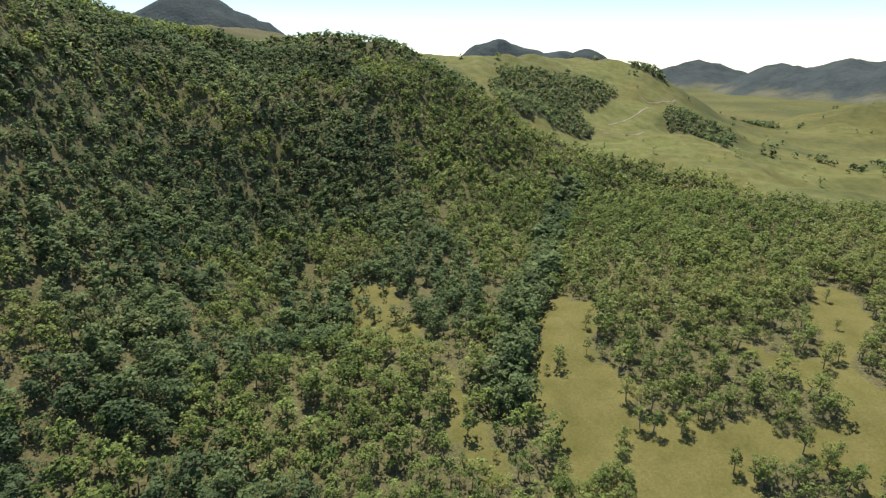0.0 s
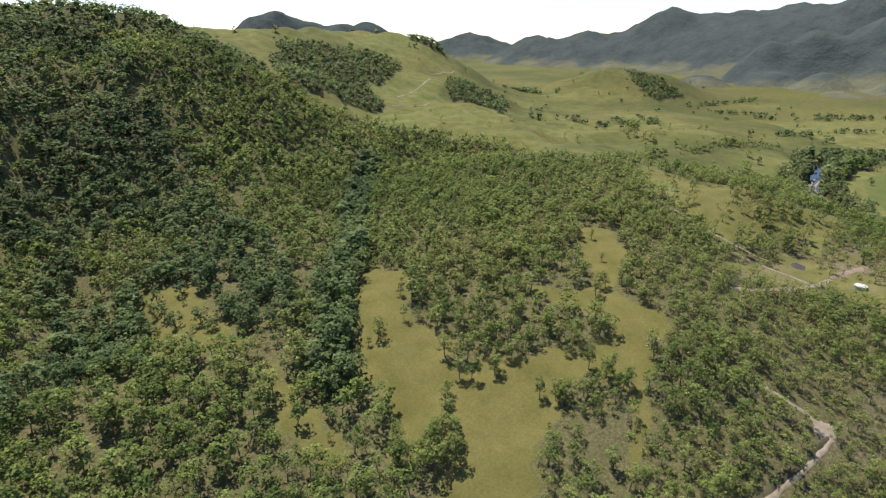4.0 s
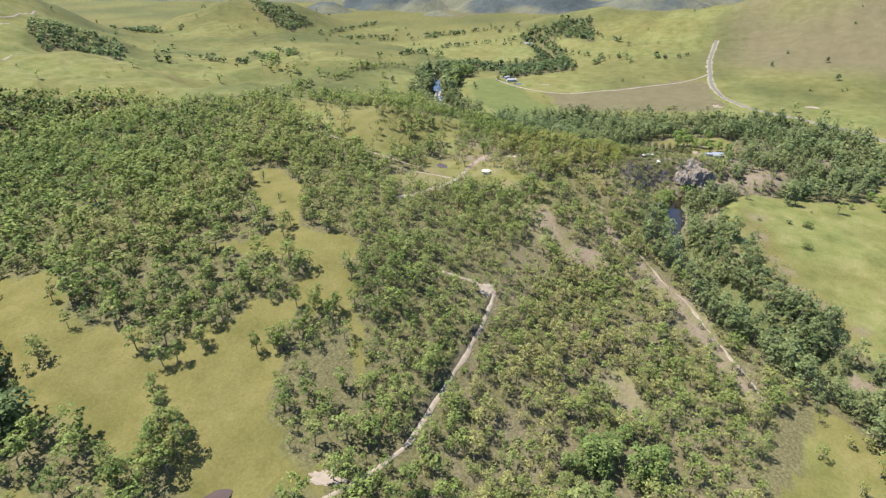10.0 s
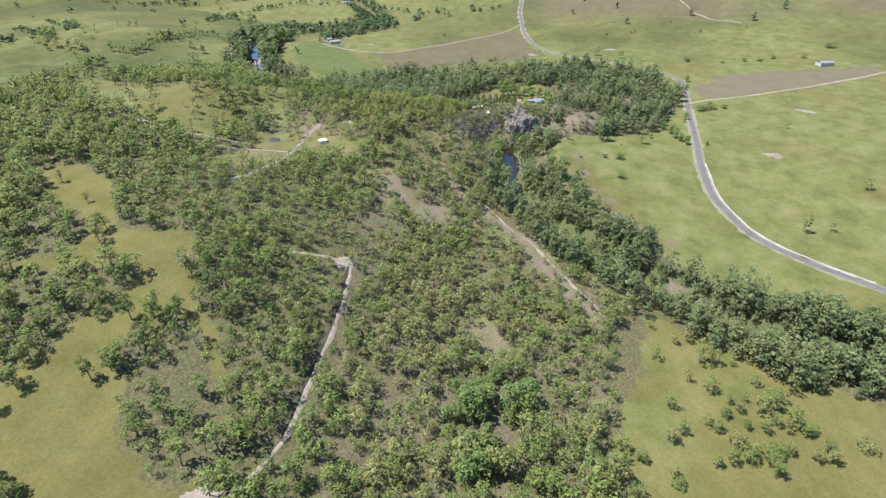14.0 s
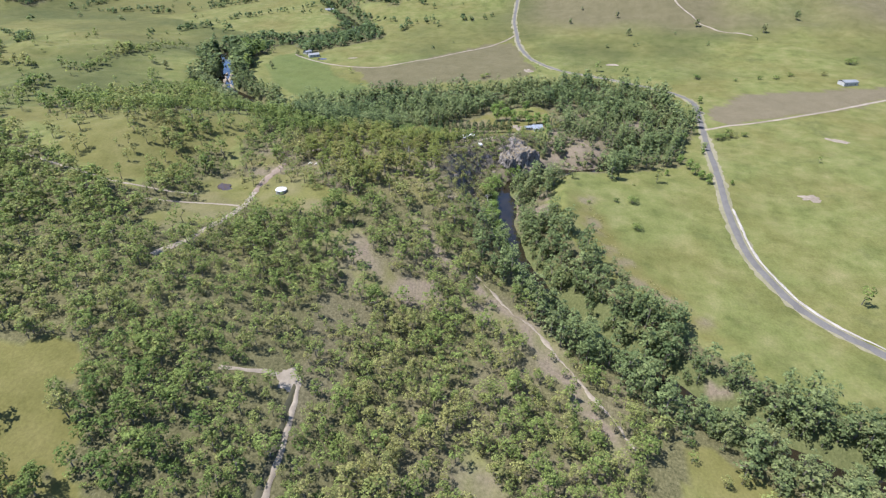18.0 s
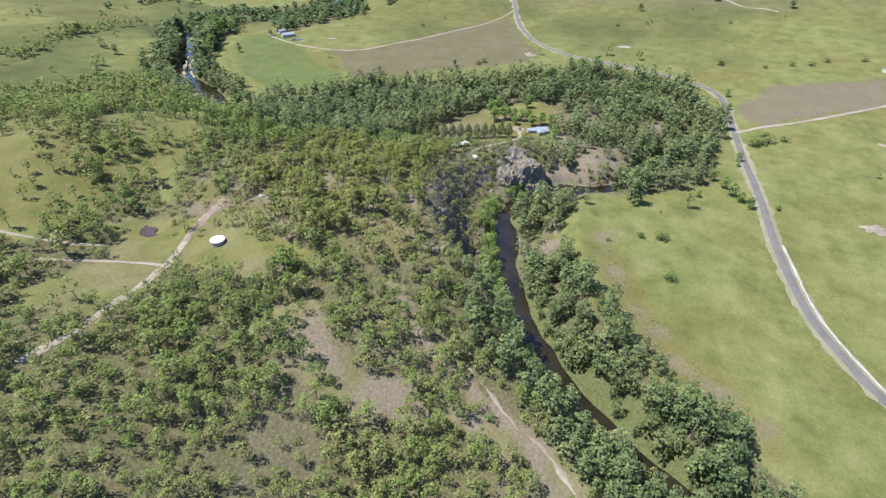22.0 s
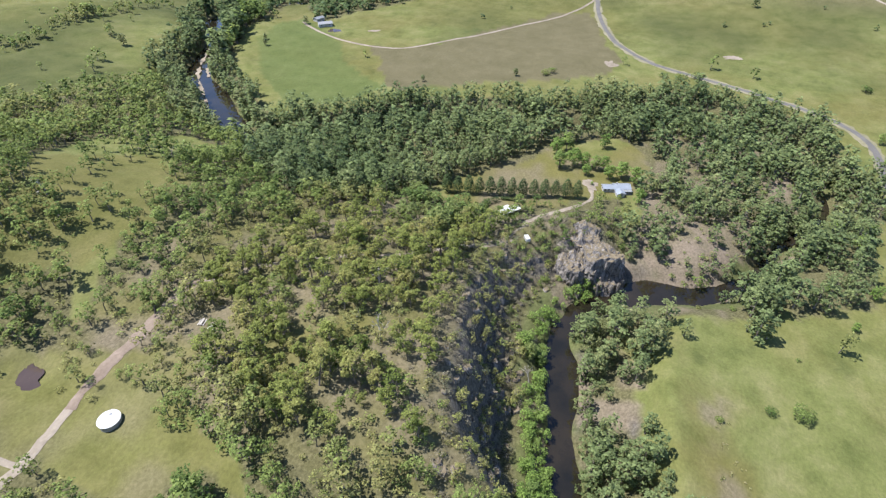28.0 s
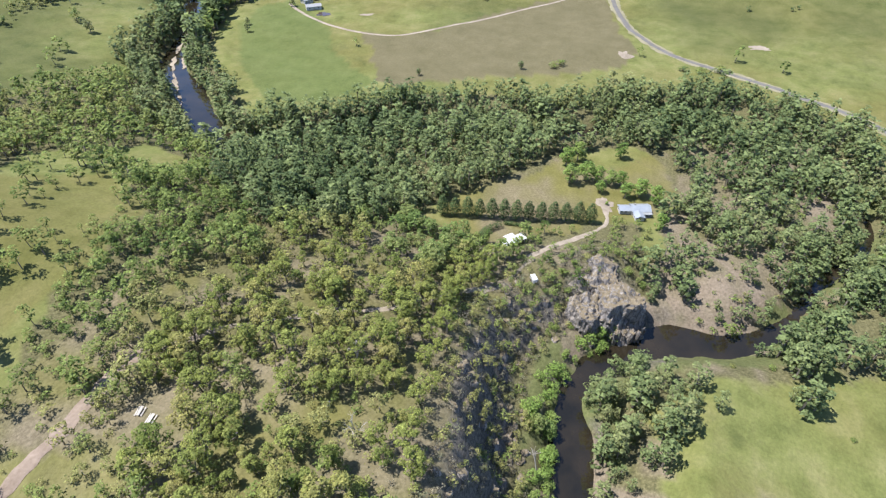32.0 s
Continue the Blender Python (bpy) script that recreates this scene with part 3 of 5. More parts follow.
bare = np.maximum(bare, 0.2 * ((MX > 80) & (MX < 300) & (MY < 0.3 * MX + 38) & (MY > -25) & (river_d > 24) & (vnoise(MX, MY, 24) > -0.1)))
lush = np.maximum(lush, lowbank * ~beach * ~island * 0.4)
bare = np.maximum(bare, inside(wx, wy, LAWN) * np.clip(0.2 + 0.4 * vnoise(MX, MY, 16, 3), 0, 0.5))

slope = np.hypot(np.gradient(MZ, GX, axis=0), np.gradient(MZ, GY, axis=1))
rock = smoothstep(0.65, 1.2, slope + 0.3 * vnoise(MX, MY, 9, 2)) * (MX > 320) * (MX < 520) * (MY > 20) * (MY < 130)

ground = tagged(new("ground", quad_mesh("ground", np.stack([MX, MY, MZ], -1).reshape(-1, 3), grid_quads(len(GX), len(GY)), [GRASS],
                attrs=(("rough", rough), ("wood", wood), ("dry", dry), ("bare", bare), ("field", field), ("lush", lush), ("rock", rock)), smooth=True)),
                "rolling ground of green pasture, dry grass and woodland floor", "ground", kind="structure")

# far ranges of hills round the valley
RANGES = [(-796, 1717, 260, 365), (-613, 1794, 200, 325), (174, 2493, 170, 268), (344, 2476, 170, 244), (552, 2438, 150, 216), (660, 2411, 150, 192), (1676, 3851, 260, 160), (1827, 3781, 260, 150),
          (1771, 2903, 190, 172), (1944, 2667, 220, 210), (2139, 2379, 240, 268), (2255, 2127, 260, 250), (2358, 1854, 260, 285), (2500, 1500, 260, 330), (2650, 1100, 280, 330), (2800, 600, 300, 300), (2850, 100, 300, 280), (2800, -400, 350, 260),
          (1794, 1440, 85, 150), (1870, 1341, 90, 180), (1926, 1063, 90, 150), (1680, 1330, 65, 88), (1690, 1150, 65, 90), (1760, 960, 75, 85), (2050, 1250, 140, 220), (1950, 800, 130, 125), (2100, 480, 150, 125), (1560, 1000, 60, 60), (1480, 1420, 80, 60)]
pr, pa = np.meshgrid(np.concatenate([np.arange(1150, 2600, 40.0), np.arange(2600, 4650, 70.0)]), np.radians(np.arange(-40, 125, 0.6)), indexing="ij")
px_, py_ = pr * np.sin(pa), pr * np.cos(pa)
rise = 0 * pr
for a, b, r, h in RANGES:
    rise = rise + (h * np.exp(-((px_ - a) ** 2 + (py_ - b) ** 2) / (2 * r * r))) ** 4
pz = rise ** 0.25 - 20
pz = pz * (1 + 0.10 * vnoise(px_, py_, 260, 4)) + np.clip(pz / 80, 0, 1) * (22 * vnoise(px_, py_, 150, 4) - 26 * np.abs(vnoise(px_ + 70, py_, 210, 3)) + 8)
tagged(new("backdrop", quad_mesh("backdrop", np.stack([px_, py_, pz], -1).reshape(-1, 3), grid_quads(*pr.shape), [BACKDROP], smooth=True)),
       "distant mountain ranges beyond the valley, blue-grey haze painted into their colour", "mountains", kind="structure")


# ---- water, road, tracks ----
def ribbon(name, pts, half, lift, mat, label, category, kind="structure", level=None, across=4, step=3.0, wobble=0.0):
    """A strip along a line, lying on the ground (or level)."""
    c = smooth_line(pts, step)
    t = np.gradient(c, axis=0)
    t /= np.linalg.norm(t, axis=1)[:, None]
    side = np.stack([-t[:, 1], t[:, 0]], 1)
    u = np.linspace(-1, 1, across + 1)
    w = half * (1 + wobble * vnoise(c[:, 0] * 3, c[:, 1] * 3, 20, 2))
    drift = half * wobble * 0.8 * vnoise(c[:, 0] * 5 + 300, c[:, 1] * 5, 20, 3)
    p = c[:, None, :] + side[:, None, :] * (u[None, :] * w[:, None] + drift[:, None])[..., None]
    z = gz(p[..., 0], p[..., 1]) + lift * (1 - 0.7 * np.abs(u[None, :]) ** 4) if level is None else np.full(p.shape[:2], level)
    v = np.concatenate([p, z[..., None]], -1).reshape(-1, 3)
    return tagged(new(name, quad_mesh(name, v, grid_quads(len(c), across + 1), [mat], smooth=True)), label, category, kind=kind)


ribbon("river", RIVER, 17, 0, WATER, "slow dark brown river winding below the cliff", "river", level=-0.1, step=6.0)
ROAD = [(230, -240), (262, -190), (285, -160), (303, -134), (321, -115), (344, -103), (375, -95), (422, -93), (480, -96), (545, -99), (613, -103), (660, -105), (690, -96), (714, -75), (735, -40), (755, -3), (780, 43), (815, 72), (850, 88), (905, 105), (963, 116), (1045, 131), (1150, 140)]
ribbon("road_verge", ROAD, 4.5, 0.22, VERGE, "worn earth and dry grass verge along the road", "road verge", wobble=0.3)
ribbon("road", ROAD, 2.8, 0.34, ASPHALT, "grey sealed country road curving through the paddocks", "road")
TRACK_A = [(190, 122), (193, 113), (196, 104), (197, 98), (190, 94), (172, 89.5), (152, 86.5), (126, 84.5), (106, 83), (88, 87), (78, 91), (60, 96), (50, 98)]
ribbon("dirt_track", TRACK_A, 0.85, 0.30, TRACK, "pale sandy dirt track through dry woodland", "track", step=1.2, wobble=0.45)
# gutter strip widened in dark colour to add the shade along the track
SHADED_DITCH = [(196, 96.5), (190, 95.9), (172, 91.4), (152, 88.4), (126, 86.3), (108, 84.8)]
ribbon("drain", SHADED_DITCH, 0.9, 0.28, DARK_EARTH, "dark eroded gutter beside the dirt track, widened as painted shade", "drain", wobble=0.8)
TRACK_B = [(236, 183), (250, 180), (262, 179), (290, 179), (306, 181), (318, 184)]
ribbon("dirt_track", TRACK_B, 1.6, 0.30, TRACK, "pale dirt track past the water tank", "track", step=1.6, wobble=0.3)
RIDGE_TRACK = [(318, 184), (328, 186), (350, 186), (364, 187), (377, 186)]
ribbon("dirt_track", RIDGE_TRACK, 1.9, 0.30, RED_EARTH, "stony red-brown dirt track under the ridge trees", "track", step=1.4, wobble=0.6)
TRACK_G = [(377, 186), (398, 161), (408, 147), (417, 138), (424, 126), (447, 109), (460, 98), (473, 91), (489, 86)]
ribbon("dirt_track", TRACK_G, 1.0, 0.22, TRACK, "narrow stony dirt track along the wooded ridge", "track", wobble=0.9)
TRACK_C = [(285, 227), (291, 215), (296, 202), (299, 188), (300, 180)]
ribbon("dirt_track", TRACK_C, 0.8, 0.25, TRACK, "narrow pale wheel track to the dam", "track", wobble=0.3)
TRACK_D = [(291, 51), (283, 41), (274, 31), (266, 18), (254, 7), (243, -3), (230, -14), (215, -24)]
ribbon("dirt_track", TRACK_D, 0.75, 0.30, TRACK, "eroded sandy path along the top of the river bank", "track", step=1.2, wobble=1.1)
TRACK_E = [(306, 330), (302, 313), (297, 289), (294, 266), (297, 234), (306, 212)]
ribbon("dirt_track", TRACK_E, 0.9, 0.25, TRACK, "pale wheel track over the grassy spur", "track", wobble=0.3)
DRIVE = [(775, 396), (767, 386), (751, 359), (737, 322), (736, 271), (769, 236), (818, 198), (886, 148), (935, 125), (960, 117)]
ribbon("dirt_track", DRIVE, 1.6, 0.30, TRACK, "pale gravel drive between the fields to a farmhouse", "track")
SIDE_ROAD = [(590, -103), (596, -113), (604, -125), (644, -195), (700, -278), (760, -360)]
ribbon("dirt_track", SIDE_ROAD, 1.7, 0.30, TRACK, "pale dirt side road across the brown paddock", "track")
HILL_TRACK = [(955, -215), (1002, -163), (1070, -125), (1150, -110)]
ribbon("dirt_track", HILL_TRACK, 1.5, 0.4, TRACK, "dirt track climbing a bare hillside", "track")
for pts in ([(257, 850), (299, 891), (366, 964)], [(230, 785), (265, 793), (303, 824)], [(357, 1007), (383, 1000), (451, 1077)]):
    ribbon("dirt_track", pts, 1.3, 0.5, TRACK, "pale graded track across the green hillside", "track", wobble=0.4)
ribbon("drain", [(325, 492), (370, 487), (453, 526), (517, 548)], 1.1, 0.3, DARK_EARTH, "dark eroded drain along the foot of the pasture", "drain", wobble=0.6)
for pts in ([(701, 456), (663, 436), (632, 416), (602, 387), (577, 360)], [(690, 444), (655, 424), (628, 402)]):
    ribbon("gravel_riffle", pts, 1.1, 0, TRACK, "pale stony riffle along the shallow river", "gravel bar", level=0.18, step=2.0, wobble=1.2)
HOUSE_DRIVE = [(490, 88), (512, 72), (530, 60), (545, 60), (556, 66)]
ribbon("dirt_track", HOUSE_DRIVE, 1.3, 0.25, TRACK, "pale dirt driveway up to the house", "track", wobble=0.4)
SHOULDER = [(288, -163), (306, -138), (323, -119), (345, -107.2), (375, -99.3), (405, -97.6), (430, -97)]
ribbon("road_shoulder", SHOULDER, 0.8, 0.36, CHALK, "pale earth shoulder beside the sealed road", "road shoulder", wobble=0.5)


def patch(name, cx, cy, rx, ry, turn, lift, mat, label, category, seed=0, level=None, ragged=0.4):
    """A flat patch with an uneven outline, draped on the ground or level."""
    n, rings = 40, 6
    a = np.arange(n + 1) * 2 * math.pi / n
    edge = 1 + ragged * vnoise(np.cos(a) * 3 + 9 * seed, np.sin(a) * 3, 1.3, 2)
    u = np.linspace(0.02, 1, rings)[:, None]
    px, py = u * rx * edge * np.cos(a), u * ry * edge * np.sin(a)
    c, d = math.cos(radians(turn)), math.sin(radians(turn))
    x, y = cx + px * c - py * d, cy + px * d + py * c
    z = gz(x, y) + lift * (1 - 0.7 * u ** 4) if level is None else np.full(x.shape, level)
    v = np.stack([x, y, z], -1).reshape(-1, 3)
    return tagged(new(name, quad_mesh(name, v, grid_quads(rings, n + 1), [mat], smooth=True)), label, category, kind="structure")


patch("gravel_pad", 764, 75, 7, 5, 30, 0.3, TRACK, "pale bare gravel pad in the paddock", "gravel pad", 1)
patch("gravel_pad", 817, -27, 6, 9, 20, 0.3, TRACK, "pale bare earth pad beside the road", "gravel pad", 2)
patch("gravel_pad", 459, -152, 7, 5, 100, 0.3, TRACK, "small pinkish bare earth patch in pasture", "gravel pad", 3)
patch("gravel_pad", 581, -206, 9, 4, 60, 0.3, TRACK, "pale bare earth patch in pasture", "gravel pad", 4)
patch("gravel_pad", 775, 313, 3, 6, 20, 0.3, TRACK, "pale gravel patch in a green field", "gravel pad", 5)
patch("gravel_pad", 80, 97, 6, 3, 120, 0.3, TRACK, "pale eroded earth beside the dirt track", "gravel pad", 6)
patch("gravel_pad", 196, 100, 5, 4, 20, 0.32, TRACK, "pale sandy turning place at the track's bend", "gravel pad", 7)
patch("gravel_pad", 462, 96, 8, 3, -35, 0.3, TRACK, "pale bare earth on the ridge above the bluff", "gravel pad", 8)
patch("gravel_pad", 484, 62, 6, 3, -60, 0.3, TRACK, "pale bare earth on top of the rock bluff", "gravel pad", 9)
patch("gravel_pad", 552, 62, 6, 4, 20, 0.3, TRACK, "bare earth forecourt beside the house", "gravel pad", 10)
patch("dam_water", 323, 207, 8.5, 4.6, 62, 0, MUDDY, "small brown farm dam in a grassy hollow", "dam", 11, level=float(gz(323, 207)) + 0.7)
patch("pond_water", 54, 120, 9, 6, 40, 0, MUDDY, "dark brown pond at the edge of a clearing", "pond", 12, level=float(gz(54, 120)) + 0.6)
patch("farm_pond_water", 764, 352, 5, 8, 30, 0, MUDDY, "small farm pond beside the gravel drive", "pond", 13, level=float(gz(764, 352)) + 0.5)


# ---- trees ----
def foliage(rng, lobes, cards, size):
    """Leaf sprays as triangles round the lobes: their corners, and the way each spray faces out of its clump."""
    lobes = np.array(lobes)
    area = lobes[:, 3] * lobes[:, 5]
    pick = rng.choice(len(lobes), cards, p=area / area.sum())
    d = rng.normal(size=(cards, 3))
    d /= np.linalg.norm(d, axis=1)[:, None]
    d[:, 2] = np.where(d[:, 2] < -0.35, -d[:, 2], d[:, 2])
    c = lobes[pick, :3] + d * lobes[pick, 3:] * rng.uniform(0.7, 1.12, (cards, 1))
    middle = lobes[:, :3].mean(0)
    out = c - middle
    out /= np.linalg.norm(out, axis=1)[:, None] + 1e-6
    face = d * 0.42 + out * 0.42 + (0, 0, 0.55) + rng.normal(size=(cards, 3)) * 0.3
    face /= np.linalg.norm(face, axis=1)[:, None]
    nrm = face + rng.normal(size=(cards, 3)) * 0.35 + (0, 0, 0.4)
    nrm /= np.linalg.norm(nrm, axis=1)[:, None]
    a = np.cross(nrm, rng.normal(size=(cards, 3)))
    a /= np.linalg.norm(a, axis=1)[:, None]
    b = np.cross(nrm, a)
    s = size * rng.uniform(0.6, 1.35, (cards, 1))
    q = rng.uniform(0.65, 1.2, (3, cards, 1))
    v = np.stack([c + a * s * q[0] * 0.62, c - a * s * 0.3 + b * s * q[1] * 0.5, c - a * s * 0.3 - b * s * q[2] * 0.5], 1)
    return v.reshape(-1, 3), np.repeat(face, 3, 0)


def limb(p, q, r0, r1, sides):
    p, q = np.array(p, float), np.array(q, float)
    w = (q - p) / np.linalg.norm(q - p)
    a = np.cross(w, (0.3, 1, 0.2))
    a /= np.linalg.norm(a)
    b = np.cross(w, a)
    t = np.arange(sides) * 2 * math.pi / sides
    ring = np.cos(t)[:, None] * a + np.sin(t)[:, None] * b
    v = np.concatenate([p + ring * r0, q + ring * r1])
    k = np.arange(sides)
    return v, np.stack([k, (k + 1) % sides, (k + 1) % sides + sides, k + sides], 1)


def tree_shape(rng, kind, cards, size, sides):
    """Leaf verts, wood verts and wood quads of one tree, about 10 m high."""
    lobes, limbs = [], []
    if kind == "eucalypt":
        lean = rng.uniform(-0.8, 0.8, 2)
        fork = np.array([lean[0] * 0.6, lean[1] * 0.6, rng.uniform(2.4, 3.6)])
        limbs.append(((0, 0, -0.6), fork, 0.24, 0.17))
        n = rng.randint(13, 19)
        for k in range(n):
            t = k * 2.4 + rng.uniform(-0.6, 0.6)
            h = (k + rng.uniform(-0.4, 0.4)) / (n - 1)
            r = math.sqrt(rng.uniform(0.05, 1)) * 2.7 * math.sqrt(max(0.08, 1 - (1.25 * (h - 0.28)) ** 2))
            c = np.array([math.cos(t) * r + lean[0] * (0.6 + h), math.sin(t) * r + lean[1] * (0.6 + h), 3.7 + 5.3 * h])
            w = rng.uniform(0.6, 1.1)
            lobes.append((*c, w, w, w * rng.uniform(0.6, 0.95)))
            if k % 2 == 0:
                limbs.append((fork, c, 0.11, 0.04))
    elif kind == "riverside":
        limbs.append(((0, 0, -0.6), (0.2, 0.1, 6.5), 0.26, 0.12))
        for k in range(15):
            z, t = 1.9 + k * 0.6, k * 2.4 + rng.uniform(-0.4, 0.4)
            r, w = rng.uniform(0.9, 2.4) * (1 - (abs(k - 5) / 12) ** 1.6), rng.uniform(0.75, 1.25) * (1 - k * 0.02)
            lobes.append((math.cos(t) * r, math.sin(t) * r, z, w, w, w))
            if k in (3, 6, 9):
                limbs.append(((0.2, 0.1, 3.0 + 0.3 * k), lobes[-1][:3], 0.1, 0.04))
    elif kind == "broadleaf":
        limbs.append(((0, 0, -0.6), (0, 0, 3.5), 0.3, 0.2))
        for k in range(16):
            t, h = k * 2.4 + rng.uniform(-0.4, 0.4), k / 15
            r = math.sqrt(rng.uniform(0.15, 1)) * 3.0 * math.sqrt(max(0.06, 1 - (1.3 * (h - 0.3)) ** 2))
            w = rng.uniform(0.9, 1.5)
            lobes.append((math.cos(t) * r, math.sin(t) * r, 2.4 + 6.0 * h, w, w, w * 0.85))
            if k in (6, 9, 11, 13):
                limbs.append(((0, 0, 3.4), lobes[-1][:3], 0.15, 0.06))
    elif kind == "shrub":
        for k in range(4):
            t = k * 1.7
            lobes.append((math.cos(t) * 1.5, math.sin(t) * 1.5, rng.uniform(1.6, 3.2), 1.7, 1.7, 1.5))
            limbs.append(((0, 0, -0.3), lobes[-1][:3], 0.12, 0.04))
    elif kind == "conical":
        limbs.append(((0, 0, -0.4), (0, 0, 3.0), 0.3, 0.2))
        for k in range(6):
            w = (2.9, 3.5, 3.5, 3.0, 2.3, 1.3)[k]
            lobes.append((rng.uniform(-0.2, 0.2), rng.uniform(-0.2, 0.2), 2.2 + k * 1.45, w, w, 1.3))
    leaf, face = foliage(rng, lobes, cards, size)
    wv, wq, base = [], [], 0
    for p, q, r0, r1 in limbs:
        v, f = limb(p, q, r0, r1, sides)
        wv.append(v)
        wq.append(f + base)
        base += len(v)
    return leaf, face, np.concatenate(wv), np.concatenate(wq)


def leaf_faces(verts):
    return np.arange(len(verts)).reshape(-1, 3)


def woodland(name, label, kind, leaf_mat, xyzs, cards, size, seed, variants=6, limbs=3, group=""):
    """Many trees as one mesh: rows of x, y, z, scale, tint."""
    rng = np.random.RandomState(seed)
    rows = np.asarray(xyzs)
    if not len(rows):
        return
    which = rng.randint(0, variants, len(rows))
    vs, qs, ms, ts, fs, base = [], [], [], [], [], 0
    for k in range(variants):
        leaf, face, wv, wq = tree_shape(rng, kind, cards, size, 3)
        if limbs:
            wv, wq = wv[:6 * limbs], wq[:3 * limbs]
        wq = np.concatenate([wq[:, [0, 1, 2]], wq[:, [0, 2, 3]]])
        unit = np.concatenate([leaf, wv])
        ways = np.concatenate([face, np.zeros((len(wv), 3)) + (0, 0, 1)])
        quads = np.concatenate([leaf_faces(leaf), wq + len(leaf)])
        mats = np.concatenate([np.zeros(len(leaf) // 3, int), np.ones(len(wq), int)])
        r = rows[which == k]
        if not len(r):
            continue
        a = rng.uniform(0, 6.28, len(r))
        ca, sa = np.cos(a), np.sin(a)
        wide = r[:, 3] * rng.uniform(0.85, 1.3, len(r))
        x = (unit[None, :, 0] * ca[:, None] - unit[None, :, 1] * sa[:, None]) * wide[:, None] + r[:, :1]
        y = (unit[None, :, 0] * sa[:, None] + unit[None, :, 1] * ca[:, None]) * wide[:, None] + r[:, 1:2]
        z = unit[None, :, 2] * r[:, 3:4] + r[:, 2:3]
        vs.append(np.stack([x, y, z], -1).reshape(-1, 3))
        qs.append((quads[None] + (np.arange(len(r)) * len(unit))[:, None, None] + base).reshape(-1, 3))
        fs.append(np.stack([ways[None, :, 0] * ca[:, None] - ways[None, :, 1] * sa[:, None], ways[None, :, 0] * sa[:, None] + ways[None, :, 1] * ca[:, None], np.broadcast_to(ways[None, :, 2], (len(r), len(ways)))], -1).reshape(-1, 3))
        ms.append(np.tile(mats, len(r)))
        ts.append(np.repeat(r[:, 4], len(unit)))
        base += len(r) * len(unit)
    me = quad_mesh(name, np.concatenate(vs), np.concatenate(qs), [leaf_mat, BARK], np.concatenate(ms), (("tint", np.concatenate(ts)), ("own", np.ones(base)), ("puff", np.concatenate(fs))))
    return tagged(new(name, me), label, "trees", kind="stuff")


def scatter(cell, x0, x1, y0, y1, seed):
    rng = np.random.RandomState(seed)
    x, y = np.meshgrid(np.arange(x0, x1, cell), np.arange(y0, y1, cell), indexing="ij")
    x, y = (x + rng.uniform(0, cell, x.shape)).ravel(), (y + rng.uniform(0, cell, y.shape)).ravel()
    return x, y, rng.rand(len(x)), rng


TRACK_LINES = [smooth_line(t, 6.0) for t in (TRACK_A, TRACK_B, RIDGE_TRACK, TRACK_C, TRACK_E, SIDE_ROAD, HOUSE_DRIVE)]
KEEP_CLEAR = [(503, 110, 9), (514, 99, 7), (495, 103, 5), (320, 168, 11), (551, 47, 13), (54, 120, 14), (322, 206, 10), (358, 166, 9), (474, 82, 4), (485, 46, 13), (473, 35, 9), (467, 45, 6), (498, 97, 7), (770, 372, 18)]


